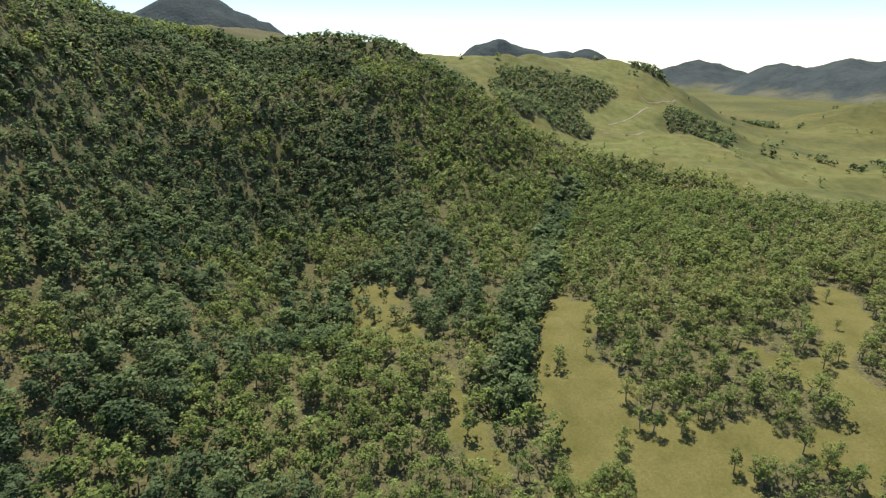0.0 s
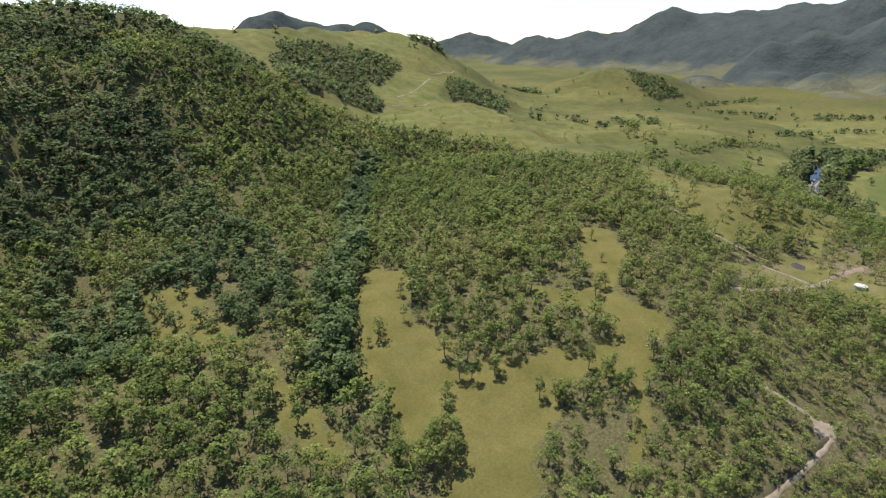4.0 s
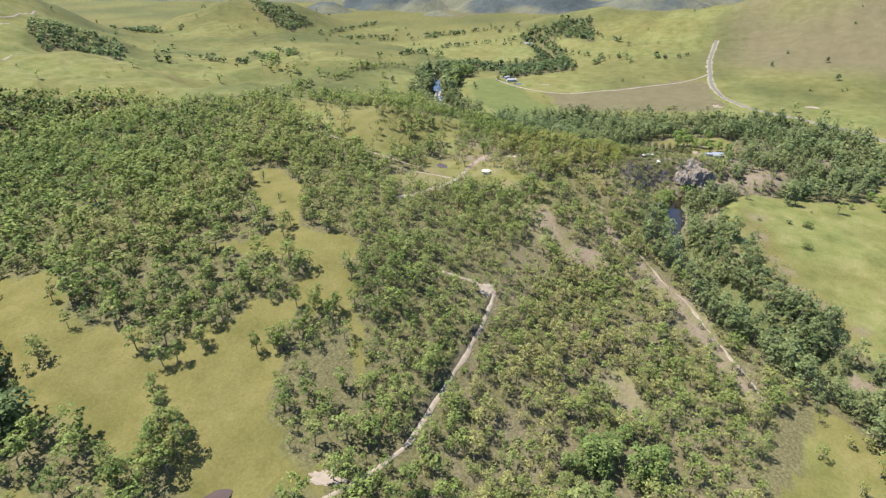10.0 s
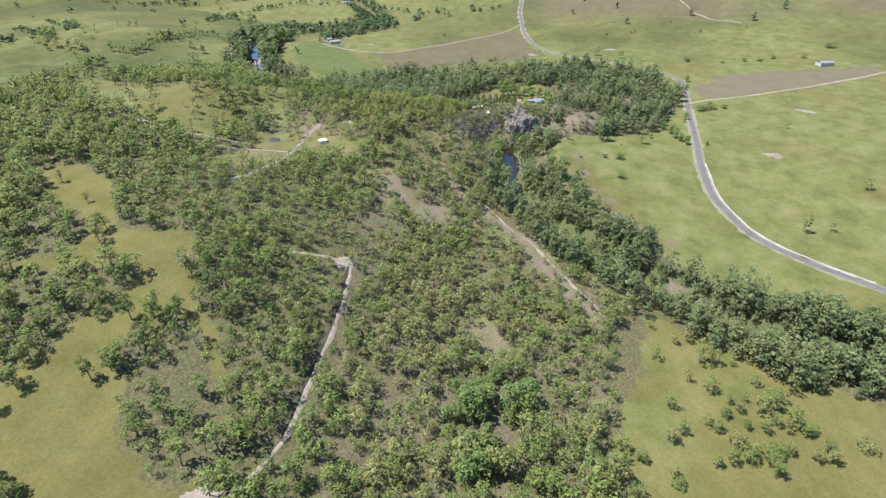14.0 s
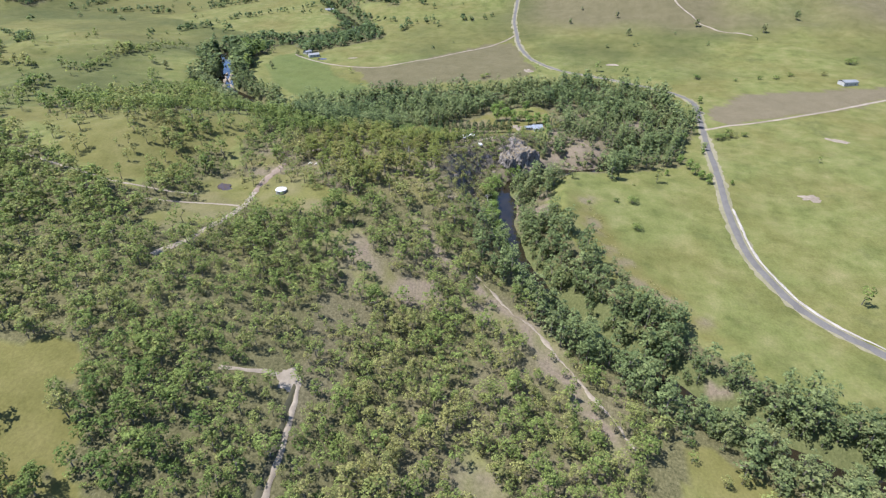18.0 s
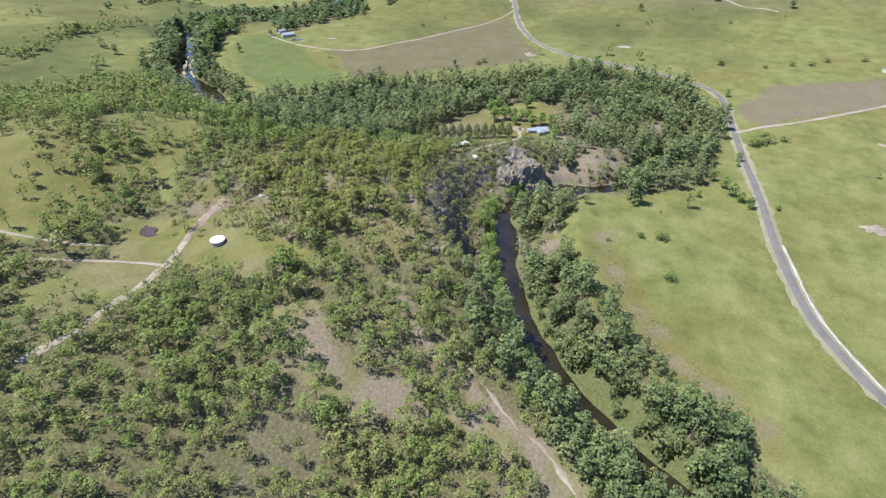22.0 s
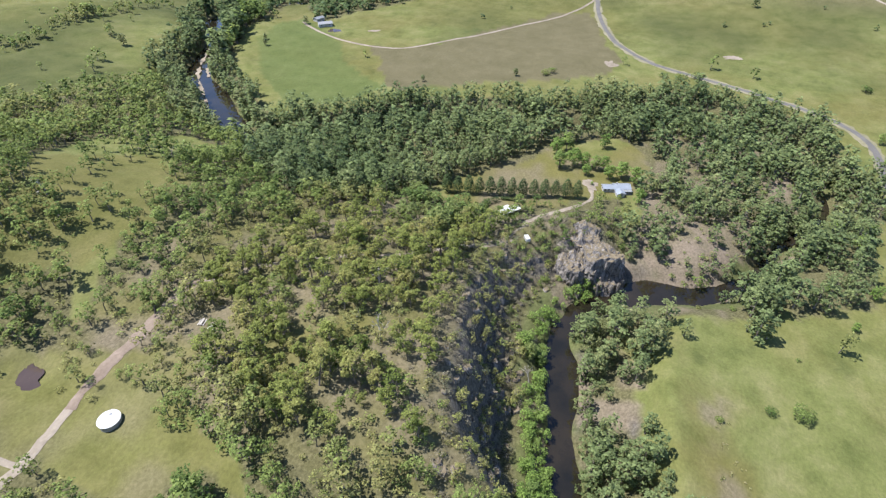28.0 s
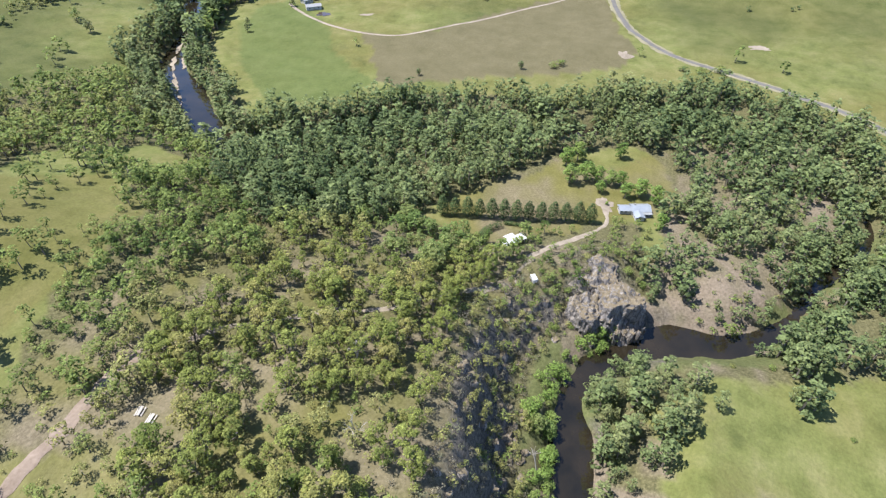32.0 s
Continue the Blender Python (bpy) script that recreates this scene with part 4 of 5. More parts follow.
def cover(x, y):
    """Chance that a tree stands in a cell of 4.7 m, and which kind it is."""
    ux, uy = x + 5 * vnoise(x, y, 22), y + 5 * vnoise(x + 91, y, 22)
    gap = vnoise(x, y, 34, 2)
    forest = inside(ux, uy, FOREST)
    p = np.where(forest, np.clip(0.78 + 0.26 * gap, 0.4, 0.95), np.where(y > 430, np.clip(0.002 + 0.11 * (gap - 0.36), 0.0015, 0.09), np.where(x > 760, 0.003, 0.002)))
    p = np.where(inside(ux, uy, OPEN_WOOD), np.clip(0.42 + 0.4 * vnoise(x, y, 16, 2), 0.1, 0.8), p)
    steep = forest & ((x < 20) & (y > 240) | (y > 330) | (x < -40))
    p = np.where(steep, np.clip(0.76 + 0.15 * gap, 0.5, 0.95), p)
    for poly in CLEARINGS:
        p = np.where(inside(ux, uy, poly), 0.5 if poly in (CLAY_NEAR, CLAY_RIM) else 0.28 if poly is CLAY_BANK else 0.3 if poly in CLAYS else 0.22 if poly in (HANGER, SLIP) else 0.012, p)
    on_spur = inside(ux, uy, SPUR)
    p = np.where(on_spur, np.clip(0.46 + 0.6 * vnoise(x, y, 24, 2), 0.06, 0.85), p)
    for poly in SPUR_OPEN:
        p = np.where(inside(ux, uy, poly), np.clip(0.06 + 0.28 * vnoise(x, y, 17, 2), 0.0, 0.3), p)
    d, s = line_distance(x, y, RIVER_LINE)
    belt = (d > 6) & (d < 28 + 8 * gap + np.where((x > 300) & (x < 460), 7, 0)) | inside(ux, uy, BELT)
    p = np.where(belt, np.where(d < 16, 0.85, np.clip(0.74 + 0.3 * gap, 0.5, 0.92)), p)
    p = np.where(inside(ux, uy, ISLAND) & (d > 8), np.clip(0.52 + 0.5 * vnoise(x, y, 20, 2), 0.1, 0.9), p)
    water_y = np.interp(x, [300, 325, 340, 357, 377, 398, 421, 438, 452, 482], [2, 22, 30.5, 37.5, 44.5, 49, 53.5, 57, 52, 24])
    west = (x > 292) & (x < 482) & (y > water_y)
    vine = west & (d < 15 + 4 * vnoise(x, y, 16, 2))
    crag_side = west & ~vine & (d < 46) & (x > 335)
    p = np.where(vine, 0.12, np.where(crag_side, 0.62, p))
    cleared = np.zeros(x.shape, bool)
    for poly in CLEARINGS:
        cleared |= inside(ux, uy, poly)
    scrub = forest & ~cleared & (x > 80) & (x < 300) & ((y < 0.3 * x + 34 + 26 * vnoise(x, y, 45, 2)) | (x > 198) & (y > 96) & (y < 176)) & ~belt
    p = np.where(scrub, np.clip(0.86 + 0.35 * gap, 0.3, 1.0), p)
    ridge = forest & (x > 322) & (x < 480) & (y > 74) & (y < 205) & ~crag_side
    p = np.where(ridge, np.clip(np.where((x < 405) & (y < 136), 0.84, 0.68) + 0.34 * gap, 0.25, 1.0), p)
    flat = (x > 95) & (x < 225) & (y < -28) & (y > -150) & ~belt
    p = np.where(flat, np.clip(0.02 + 0.3 * gap, 0.0, 0.25), p)
    small = np.where(vine, 0.7, np.where(crag_side, 0.52, np.where(scrub, 0.84, np.where(flat, 0.95, np.where(ridge, 1.0, 1.0)))))
    small = np.where(steep & ~vine & ~crag_side, 1.02, small)
    gully = inside(ux, uy, GULLY)
    p = np.where(gully, 0.7, p)
    small = np.where(gully, 1.05, small)
    knot = (np.hypot(x - 128, y + 8) < 27) & ~gully & ~belt
    p, small = np.where(knot, np.clip(0.75 + 0.3 * gap, 0.4, 0.95), p), np.where(knot, 1.1, small)
    small = np.where(cleared, 0.8, small)
    small = np.where(on_spur, 0.85, small)
    small = np.where(forest & ~scrub & ~ridge & ~gully & ~cleared & ~belt & ~vine & ~crag_side & (x > 95) & (y < 240), small * 0.86, small)
    brown = 0.0 * x
    brown = np.where(scrub, 0.28, np.where(crag_side, 0.4, np.where(ridge, 0.38, brown)))
    p = np.where(inside(x, y, LAWN), 0.0, p)
    for a, b, rx, ry in WOODS:
        p = np.where(((ux - a) / rx) ** 2 + ((uy - b) / ry) ** 2 < 1, 0.7, p)
    for h in HEDGEROWS:
        p = np.where(line_distance(x, y, np.array(h, float))[0] < 7, np.clip(0.42 + 0.5 * gap, 0, 1), p)
    for poly in GROVES:
        p, small = np.where(inside(ux, uy, poly), 0.95, p), np.where(inside(ux, uy, poly), 1.45, small)
    p = np.where(d < half_width(x, y) + 1.2, 0, p)
    p = np.where(inside(x, y, SANDBAR), 0.32, np.where(inside(x, y, NEAR_BANK) | (x > 452) & (x < 492) & (y > -6) & (y < 30) & (y < x - 430), 0.03, p))
    small = np.where(inside(x, y, SANDBAR), 0.75, small)
    p = np.where(np.hypot((x - 630) / 1.3, y - 86) < 15, 0.05, p)
    p = np.where(inside(x, y, SANDY_GAP), 0.0, p)
    behind = (x >= 480) & (x < 536) & (y > 38) & (y < 84) & ~inside(x, y, LAWN)
    p, small, brown = np.where(behind, 0.55, p), np.where(behind, 0.55, small), np.where(behind, 0.3, brown)
    p = np.where(inside(x, y, EAST_BANK), 0.03, p)
    p = np.where(inside(x, y, BROWN_FIELD) | inside(x, y, GREEN_FIELD) | inside(x, y, RIGHT_FIELD), 0, p)
    for t in TRACK_LINES:
        p = np.where(line_distance(x, y, t)[0] < 2.5, 0, p)
    p = np.where(line_distance(x, y, np.array(TRACK_D, float))[0] < 1.8, 0, p)
    road_d = line_distance(x, y, np.array(ROAD, float))[0]
    p = np.where((road_d < 6) | (road_d < 22) & (p < 0.05), 0, p)
    for a, b, r in KEEP_CLEAR:
        p = np.where(np.hypot(x - a, y - b) < r, 0, p)
    kind = np.where((belt | inside(ux, uy, ISLAND)) & ~crag_side & ~behind, 1, 0)
    kind = np.where(gully | inside(ux, uy, LAWN_EDGE), 2, kind)
    kind = np.where(vine, 2, kind)
    creek = forest & ~cleared & (line_distance(x, y, np.array(RAVINES[2][0], float))[0] < 10)
    p, small, kind = np.where(creek, 0.95, p), np.where(creek, 1.3, small), np.where(creek, 3, kind)
    kind = np.where(steep & (x + 0.35 * (y - 300) < 30) & (vnoise(x + 55, y, 60, 3) < 0.28), 3, kind)
    return p, kind, small, brown


x, y, u, rng = scatter(4.7, -440, 780, -240, 700, 11)
p, kind, small, brown = cover(x, y)
keep = (u < p) & (x > -0.88 * y - 25) & ((np.hypot(x, y) > 85) | (x > 60))
x, y, kind, small, brown = x[keep], y[keep], kind[keep], small[keep], brown[keep]
scale = (0.5 + 0.95 * rng.rand(len(x)) ** 1.2) * np.where(kind == 1, 1.2, np.where(kind == 0, 0.98, 1.0)) * small
rows = np.stack([x, y, gz(x, y), scale, np.clip(0.42 + brown - 0.22 * (x < 30) + 0.4 * vnoise(x, y, 70, 2) + rng.uniform(-0.35, 0.35, len(x)), 0, 1)], 1)
reach = np.sqrt(np.maximum(0, np.where(x < 0, np.hypot(x, y), np.hypot(np.maximum(0, x - 312), y - 0.2 * np.minimum(x, 312)))) ** 2 + 120.0 ** 2)
single = (kind == 0) & (small > 0.9) & (x > 325) & (x < 485) & (y > 55) & (y < 205)
order = np.argsort(np.hypot(x - 405, y - 115) + 1e6 * ~single)[:300]
single = np.zeros(len(x), bool)
single[order] = True
single_rows = rows[single]
kind = np.where(single, -1, kind)
for k, (name, label, shape, mat) in enumerate((
        ("eucalypt_woodland", "open woodland of olive-green eucalypts with pale trunks", "eucalypt", LEAF_EUC),
        ("riverside_woodland", "tall grey-green trees lining the river banks", "riverside", LEAF_RIVER),
        ("gully_woodland", "dark green broadleaf trees in a gully", "broadleaf", LEAF_GULLY),
        ("mountain_forest", "dense dark green forest on the steep mountainside", "broadleaf", LEAF_DENSE))):
    for lo, hi, cards, size, limbs in ((0, 200, (205, 245, 420, 245)[k], (0.62, 0.66, 0.7, 0.78)[k], 4), (200, 300, (135, 155, 240, 160)[k], (0.84, 0.88, 0.9, 1.0)[k], 3), (300, 480, (62, 70, 100, 70)[k], (1.25, 1.25, 1.35, 1.45)[k], 2), (480, 5000, 26, (2.0, 2.0, 2.1, 2.25)[k], 1)):
        pick = (kind == k) & (reach >= lo) & (reach < hi)
        woodland(name, label, shape, mat, rows[pick], cards, size, 31 + k, limbs=limbs)

# low scrub under and between the trees
x, y, u, rng = scatter(4.6, 40, 660, -50, 330, 13)
p, kind, small, brown = cover(x, y)
keep = (u < np.where(p > 0.3, 0.7 + 0.35 * vnoise(x, y, 20, 2), 0.0)) & ((kind == 0) & (x < 500) | inside(x, y, ISLAND) | inside(x, y, SANDBAR))
x, y, brown = x[keep], y[keep], brown[keep]
rows = np.stack([x, y, gz(x, y), rng.uniform(0.25, 0.7, len(x)), np.clip(0.5 + brown + 0.4 * vnoise(x, y, 40, 2) + rng.uniform(-0.4, 0.5, len(x)), 0, 1)], 1)
woodland("scrub", "low olive and straw-coloured scrub under the eucalypts", "shrub", LEAF_EUC, rows, 44, 1.05, 47, limbs=1)

# grey twiggy scrub over the cliff, the bluff and the stony ridge
x, y, u, rng = scatter(3.4, 330, 515, 40, 150, 19)
d = line_distance(x, y, RIVER_LINE)[0]
keep = (y > np.interp(x, [330, 470, 482], [44, 60, 30])) & (d > 15) & (u < np.where(d < 48, 0.8, 0.05)) & (np.hypot(x - 485, y - 46) > 9) & (d < 95) & ~inside(x, y, LAWN)
x, y = x[keep], y[keep]
rows = np.stack([x, y, gz(x, y), 0.22 + 0.42 * rng.rand(len(x)), rng.rand(len(x))], 1)
woodland("cliff_scrub", "grey twiggy scrub on the rocky slope", "shrub", LEAF_TWIG, rows, 46, 0.8, 59, limbs=4)

# dead weeds along the edge of the paddock
x, y, u, rng = scatter(1.5, 295, 405, -65, 2, 23)
keep = (line_distance(x, y, np.array([(400, -3), (382, -8), (370, -12), (350, -19), (330, -28), (308, -52)], float))[0] < 6.5) & (np.abs(vnoise(x, y, 9, 2)) < 0.13) & (u < 0.8)
x, y = x[keep], y[keep]
rows = np.stack([x, y, gz(x, y), 0.07 + 0.09 * rng.rand(len(x)), rng.rand(len(x))], 1)
woodland("dead_weeds", "straggling yellow dead weeds along the paddock edge", "shrub", LEAF_STRAW, rows, 16, 1.9, 61, limbs=1)

# creepers and young trees between the water and the cliff
x, y, u, rng = scatter(3.1, 300, 482, 0, 75, 17)
d = line_distance(x, y, RIVER_LINE)[0]
keep = (y > np.interp(x, [300, 325, 340, 357, 377, 398, 421, 438, 452, 482], [2, 22, 30.5, 37.5, 44.5, 49, 53.5, 57, 52, 24])) & (d > half_width(x, y) + 1.0) & (d < 14.5 + 3 * vnoise(x, y, 14, 2)) & (u < 0.95) & (x > 308 + 12 * u) & ((x < 425) | (u < 0.5))
x, y, d = x[keep], y[keep], d[keep]
rows = np.stack([x, y, gz(x, y), rng.uniform(0.35, 0.75, len(x)), np.clip(0.55 + 0.3 * vnoise(x, y, 20, 2) + rng.uniform(-0.3, 0.3, len(x)), 0, 1)], 1)
woodland("bank_creepers", "bright green creepers and saplings below the cliff", "broadleaf", LEAF_LUSH, rows, 220, 0.8, 53, limbs=1)

x, y, u, rng = scatter(8.0, -400, 1300, 700, 1500, 12)
p, kind, small, brown = cover(x, y)
keep = (u < p * 1.2) & ((x > -200) | (y < 800))
x, y = x[keep], y[keep]
rows = np.stack([x, y, gz(x, y), rng.uniform(0.75, 1.2, len(x)) * np.where(p[keep] < 0.02, 0.5, 1), rng.rand(len(x))], 1)
fx, fy, u, rng2 = scatter(8.0, 780, 1700, -450, 700, 14)
p, kind, small, brown = cover(fx, fy)
keep = u < p * 1.1
fx, fy = fx[keep], fy[keep]
rows = np.concatenate([rows, np.stack([fx, fy, gz(fx, fy), rng2.uniform(0.7, 1.2, len(fx)) * np.where(p[keep] < 0.02, 0.5, 1), rng2.rand(len(fx)) * 0.5], 1)])
woodland("far_forest", "distant forest and scattered trees on the hills", "broadleaf", LEAF_DENSE, rows, 15, 3.7, 77, limbs=1)


# ---- single trees ----
def tree_kind(seed, kind, cards, size, mat, count):
    """Pairs of meshes, wood and leaves, for a few trees of one kind."""
    rng = np.random.RandomState(seed)
    made = []
    for _ in range(count):
        leaf, face, wv, wq = tree_shape(rng, kind, cards, size, 6)
        made.append((quad_mesh("trunk", wv, wq, [BARK], smooth=True),
                     quad_mesh("crown", leaf, leaf_faces(leaf), [mat], attrs=(("tint", np.full(len(leaf), 0.5)), ("own", np.zeros(len(leaf))), ("puff", face)))))
    return made


def plant(name, meshes, x, y, scale, turn, label, category, group="", tall=1.0):
    base = new(name)
    base.matrix_world = pose(x, y, float(gz(x, y)) - 0.1, 0, 0, turn) @ Matrix.Diagonal((scale, scale, scale * tall, 1))
    for part_name, me in zip(("trunk", "crown"), meshes):
        new(part_name, me).parent = base
    return tagged(base, label, category, group)


EUC = tree_kind(301, "eucalypt", 470, 0.5, LEAF_EUC, 8)
RIDGE_EUC = tree_kind(311, "eucalypt", 520, 0.5, LEAF_RIDGE, 8)
BROAD = tree_kind(302, "broadleaf", 800, 0.66, LEAF_RIVER, 4)
LEAFY = tree_kind(305, "broadleaf", 900, 0.62, LEAF_LUSH, 3)
BUSH = tree_kind(303, "shrub", 460, 0.5, LEAF_EUC, 4)
CONE = tree_kind(304, "conical", 900, 0.66, LEAF_PINE, 3)
rng = np.random.RandomState(21)
for k, (x, y, z, sc, tint) in enumerate(single_rows):
    plant("eucalypt_tree", RIDGE_EUC[rng.randint(8)], x, y, sc, rng.uniform(0, 360), "open-crowned olive-green eucalypt on the dry rocky ridge", "tree", "eucalypts on the ridge")

# the row on the lawn
for k in range(13):
    x, y = 510 + 21.5 * k / 12, 136 - 69 * k / 12
    plant("conical_tree", CONE[k % 3], x, y, 0.9 + 0.05 * rng.uniform(-1, 1), rng.uniform(0, 360), "clipped dark green conical tree in a row on the lawn", "tree", "row of trees on the lawn", 1.2)

# lone trees and bushes on the open ground: x, y, size
LONE_TREES = [(622, 481, 1.1), (671, 566, 1.2), (515, 532, 0.9), (485, 525, 0.9),
              (696, 388, 0.8), (710, 398, 0.7), (707, 147, 0.7), (669, 216, 0.6), (770, 390, 0.9), (955, -49, 1.1), (1028, -33, 1.0), (1012, 38, 0.9), (1002, -148, 1.2), (970, -232, 1.3), (1025, -286, 1.4)]
for x, y, sc in LONE_TREES:
    plant("lone_tree", EUC[rng.randint(8)] if x < 400 else BROAD[rng.randint(4)], x, y, sc, rng.uniform(0, 360), "lone rounded tree standing in open grass", "tree", "lone trees in the pastures")
CLEARING_TREES = [(55, 221, 0.9), (47, 213, 0.6), (42, 211, 0.5), (77, 192, 1.25), (85, 185, 1.3), (93, 184, 1.0), (81, 186, 1.1), (94, 174, 0.95), (103, 177, 0.9), (70, 171, 0.8), (40, 167, 1.0), (43, 154, 1.0), (51, 143, 1.15), (57, 138, 1.2), (56, 146, 1.1), (61, 140, 1.3), (59, 150, 1.4), (64, 158, 1.1), (67, 166, 0.9), (54, 148, 1.3), (63, 146, 1.2),
                  (98, 193, 1.0), (103, 153, 1.0), (108, 149, 1.1), (113, 150, 0.9), (125, 168, 0.55), (136, 151, 1.0), (137, 143, 1.0), (129, 157, 1.1), (144, 171, 1.0), (163, 200, 1.1), (168, 205, 1.1)]
CLEARING_EDGE = [(101, 178, 0.9), (92, 172, 1.0), (109, 147, 0.9), (133, 150, 1.1), (135, 142, 1.1), (156, 149, 1.2), (172, 204, 0.9), (179, 196, 0.9), (179, 183, 1.0), (128, 169, 0.6), (127, 179, 1.1), (125, 185, 1.1), (112, 181, 0.9), (111, 193, 1.0),
                 (78, 177, 1.1), (82, 174, 1.1), (66, 150, 0.5), (73, 246, 0.9), (190, 232, 0.6), (205, 262, 0.8), (196, 222, 0.5)]
for x, y, sc in CLEARING_TREES + CLEARING_EDGE:
    plant("clearing_tree", EUC[rng.randint(8)], x, y, sc, rng.uniform(0, 360), "olive-green eucalypt in the dry grass of a clearing", "tree", "trees in the clearing")
BUSHES = [(766, -120, 1.5), (760, -160, 0.9), (769, -187, 1.1), (773, -205, 1.2), (784, -222, 1.3), (790, -258, 1.3), (840, -301, 2.4), (754, 5, 1.5), (748, 18, 1.3), (748, 31, 1.2), (566, -110, 1.5), (570, -116, 1.5), (574, -123, 1.5), (579, -134, 1.2),
          (585, -122, 1.3), (725, 120, 1.3), (718, 124, 1.3), (418, -32, 1.35), (415, -21, 0.75), (446, -34, 0.35), (403, -3, 0.5), (476, -20, 0.6), (470, -12, 0.5), (466, 2, 0.4), (382, -33, 1.15), (134, -48, 0.9), (158, -71, 1.2), (157, -84, 1.2), (171, -99, 1.0), (168, -117, 1.2)]
for x, y, sc in BUSHES:
    plant("shrub", BUSH[rng.randint(4)], x, y, sc, rng.uniform(0, 360), "bushy grey-green shrub standing in pasture", "shrub", "shrubs in the pastures", 0.85)
FLAT_TREES = [(152, -47, 0.9), (158, -52, 0.8), (163, -64, 0.8), (170, -69, 0.7), (167, -76, 0.6), (175, -75, 0.7), (178, -72, 0.6), (167, -82, 0.8), (171, -86, 0.8), (169, -91, 0.7), (168, -97, 0.7), (158, -98, 0.8), (159, -103, 0.9), (164, -103, 0.7), (145, -62, 0.7), (149, -68, 0.9), (151, -73, 1.0), (151, -81, 0.9), (159, -88, 0.8), (148, -82, 0.9), (137, -47, 0.6), (141, -36, 0.8)]
for x, y, sc in FLAT_TREES:
    plant("flat_tree", EUC[rng.randint(8)], x, y, sc, rng.uniform(0, 360), "low dull-green tree on the dry river flat", "tree", "trees on the river flat", 0.8)
BLUFF_SCRUB = [(474, 62, 0.55), (478, 68, 0.6), (470, 70, 0.55), (484, 72, 0.5), (490, 68, 0.6), (496, 64, 0.55), (500, 58, 0.6), (466, 63, 0.6), (493, 74, 0.5), (503, 66, 0.7), (488, 78, 0.5), (506, 52, 0.7), (462, 70, 0.6), (500, 45, 0.8), (498, 38, 0.7), (472, 76, 0.5), (480, 80, 0.5)]
for x, y, sc in BLUFF_SCRUB:
    plant("shrub", BUSH[rng.randint(4)], x, y, sc, rng.uniform(0, 360), "dry grey-green shrub on the stony top of the bluff", "shrub", "scrub on the bluff", 0.9)
ROADSIDE = [(474, -59, 0.5), (481, -80, 0.95), (490, -77, 0.9), (467, -87, 0.85), (474, -83, 0.8), (468, -103, 0.4), (536, -94, 0.8), (527, -92, 0.5), (539, -73, 1.0), (552, -80, 1.0), (499, -71, 0.8), (497, -52, 0.45), (556, -66, 0.9), (640, -106, 0.7), (672, -110, 0.8)]
for x, y, sc in ROADSIDE:
    plant("roadside_tree", LEAFY[rng.randint(3)], x, y, sc, rng.uniform(0, 360), "dense round green tree beside the road", "tree", "trees beside the road")
GARDEN = [(565, 83, 1.33), (570, 75, 1.33), (571, 69, 1.12), (562, 66, 0.84), (571, 62, 1.05), (572, 57, 1.05), (562, 53, 1.05), (565, 46, 1.26), (562, 38, 1.19), (552, 61, 0.28), (540, 34, 0.98), (590, 83, 1.35), (583, 88, 1.26), (602, 60, 1.12)]
for x, y, sc in GARDEN:
    plant("garden_tree", LEAFY[rng.randint(3)], x, y, sc, rng.uniform(0, 360), "leafy green garden tree near the house", "tree", "garden trees round the house")


# bare dead trees, one fallen
def dead_tree(seed):
    rng = np.random.RandomState(seed)
    vs, qs, base = [], [], 0

    def grow(p, way, length, r, depth):
        nonlocal base
        q = p + way * length
        v, f = limb(p, q, r, r * 0.6, 6)
        vs.append(v)
        qs.append(f + base)
        base += len(v)
        for _ in range(3 if depth else 0):
            w = way + rng.normal(size=3) * 0.5
            grow(p + way * length * rng.uniform(0.6, 1.0), w / np.linalg.norm(w), length * 0.62, r * 0.5, depth - 1)

    grow(np.array([0, 0, -0.3]), np.array([0.05, 0.05, 1.0]), 5.5, 0.28, 3)
    return quad_mesh("dead_tree", np.concatenate(vs), np.concatenate(qs), [TIMBER], smooth=True)


TIMBER = plain_material("bleached_timber", (0.279, 0.254, 0.221), (0.426, 0.402, 0.361), 3.0)
for x, y, tilt, turn, seed, label in ((41, 220, 84, 60, 1, "fallen grey dead tree lying in the clearing"), (389, 271, 6, 0, 2, "bleached standing dead tree on the grassy spur"),
                                      (395, 120, 8, 40, 3, "bare grey dead tree among the ridge scrub"), (372, 108, 5, 90, 4, "bare grey dead tree among the ridge scrub"), (402, 62, 20, 130, 5, "leaning white dead tree below the cliff")):
    ob = new("dead_tree", dead_tree(seed))
    ob.matrix_world = pose(x, y, float(gz(x, y)) + (0.3 if tilt > 60 else 0), tilt, 0, turn)
    tagged(ob, label, "dead tree")


# ---- buildings and small things ----
def part(name, bm, mat, parent, label=""):
    me = bpy.data.meshes.new(name)
    bm.to_mesh(me)
    bm.free()
    me.materials.append(mat)
    ob = new(name, me)
    ob.parent = parent
    return tagged(ob, label)


def box(x0, x1, y0, y1, z0, z1, bevel=0.0):
    bm = bmesh.new()
    bmesh.ops.create_cube(bm, size=1, matrix=Matrix.LocRotScale(((x0 + x1) / 2, (y0 + y1) / 2, (z0 + z1) / 2), None, (x1 - x0, y1 - y0, z1 - z0)))
    if bevel:
        bmesh.ops.bevel(bm, geom=bm.edges[:], offset=bevel, segments=1, affect="EDGES")
    return bm


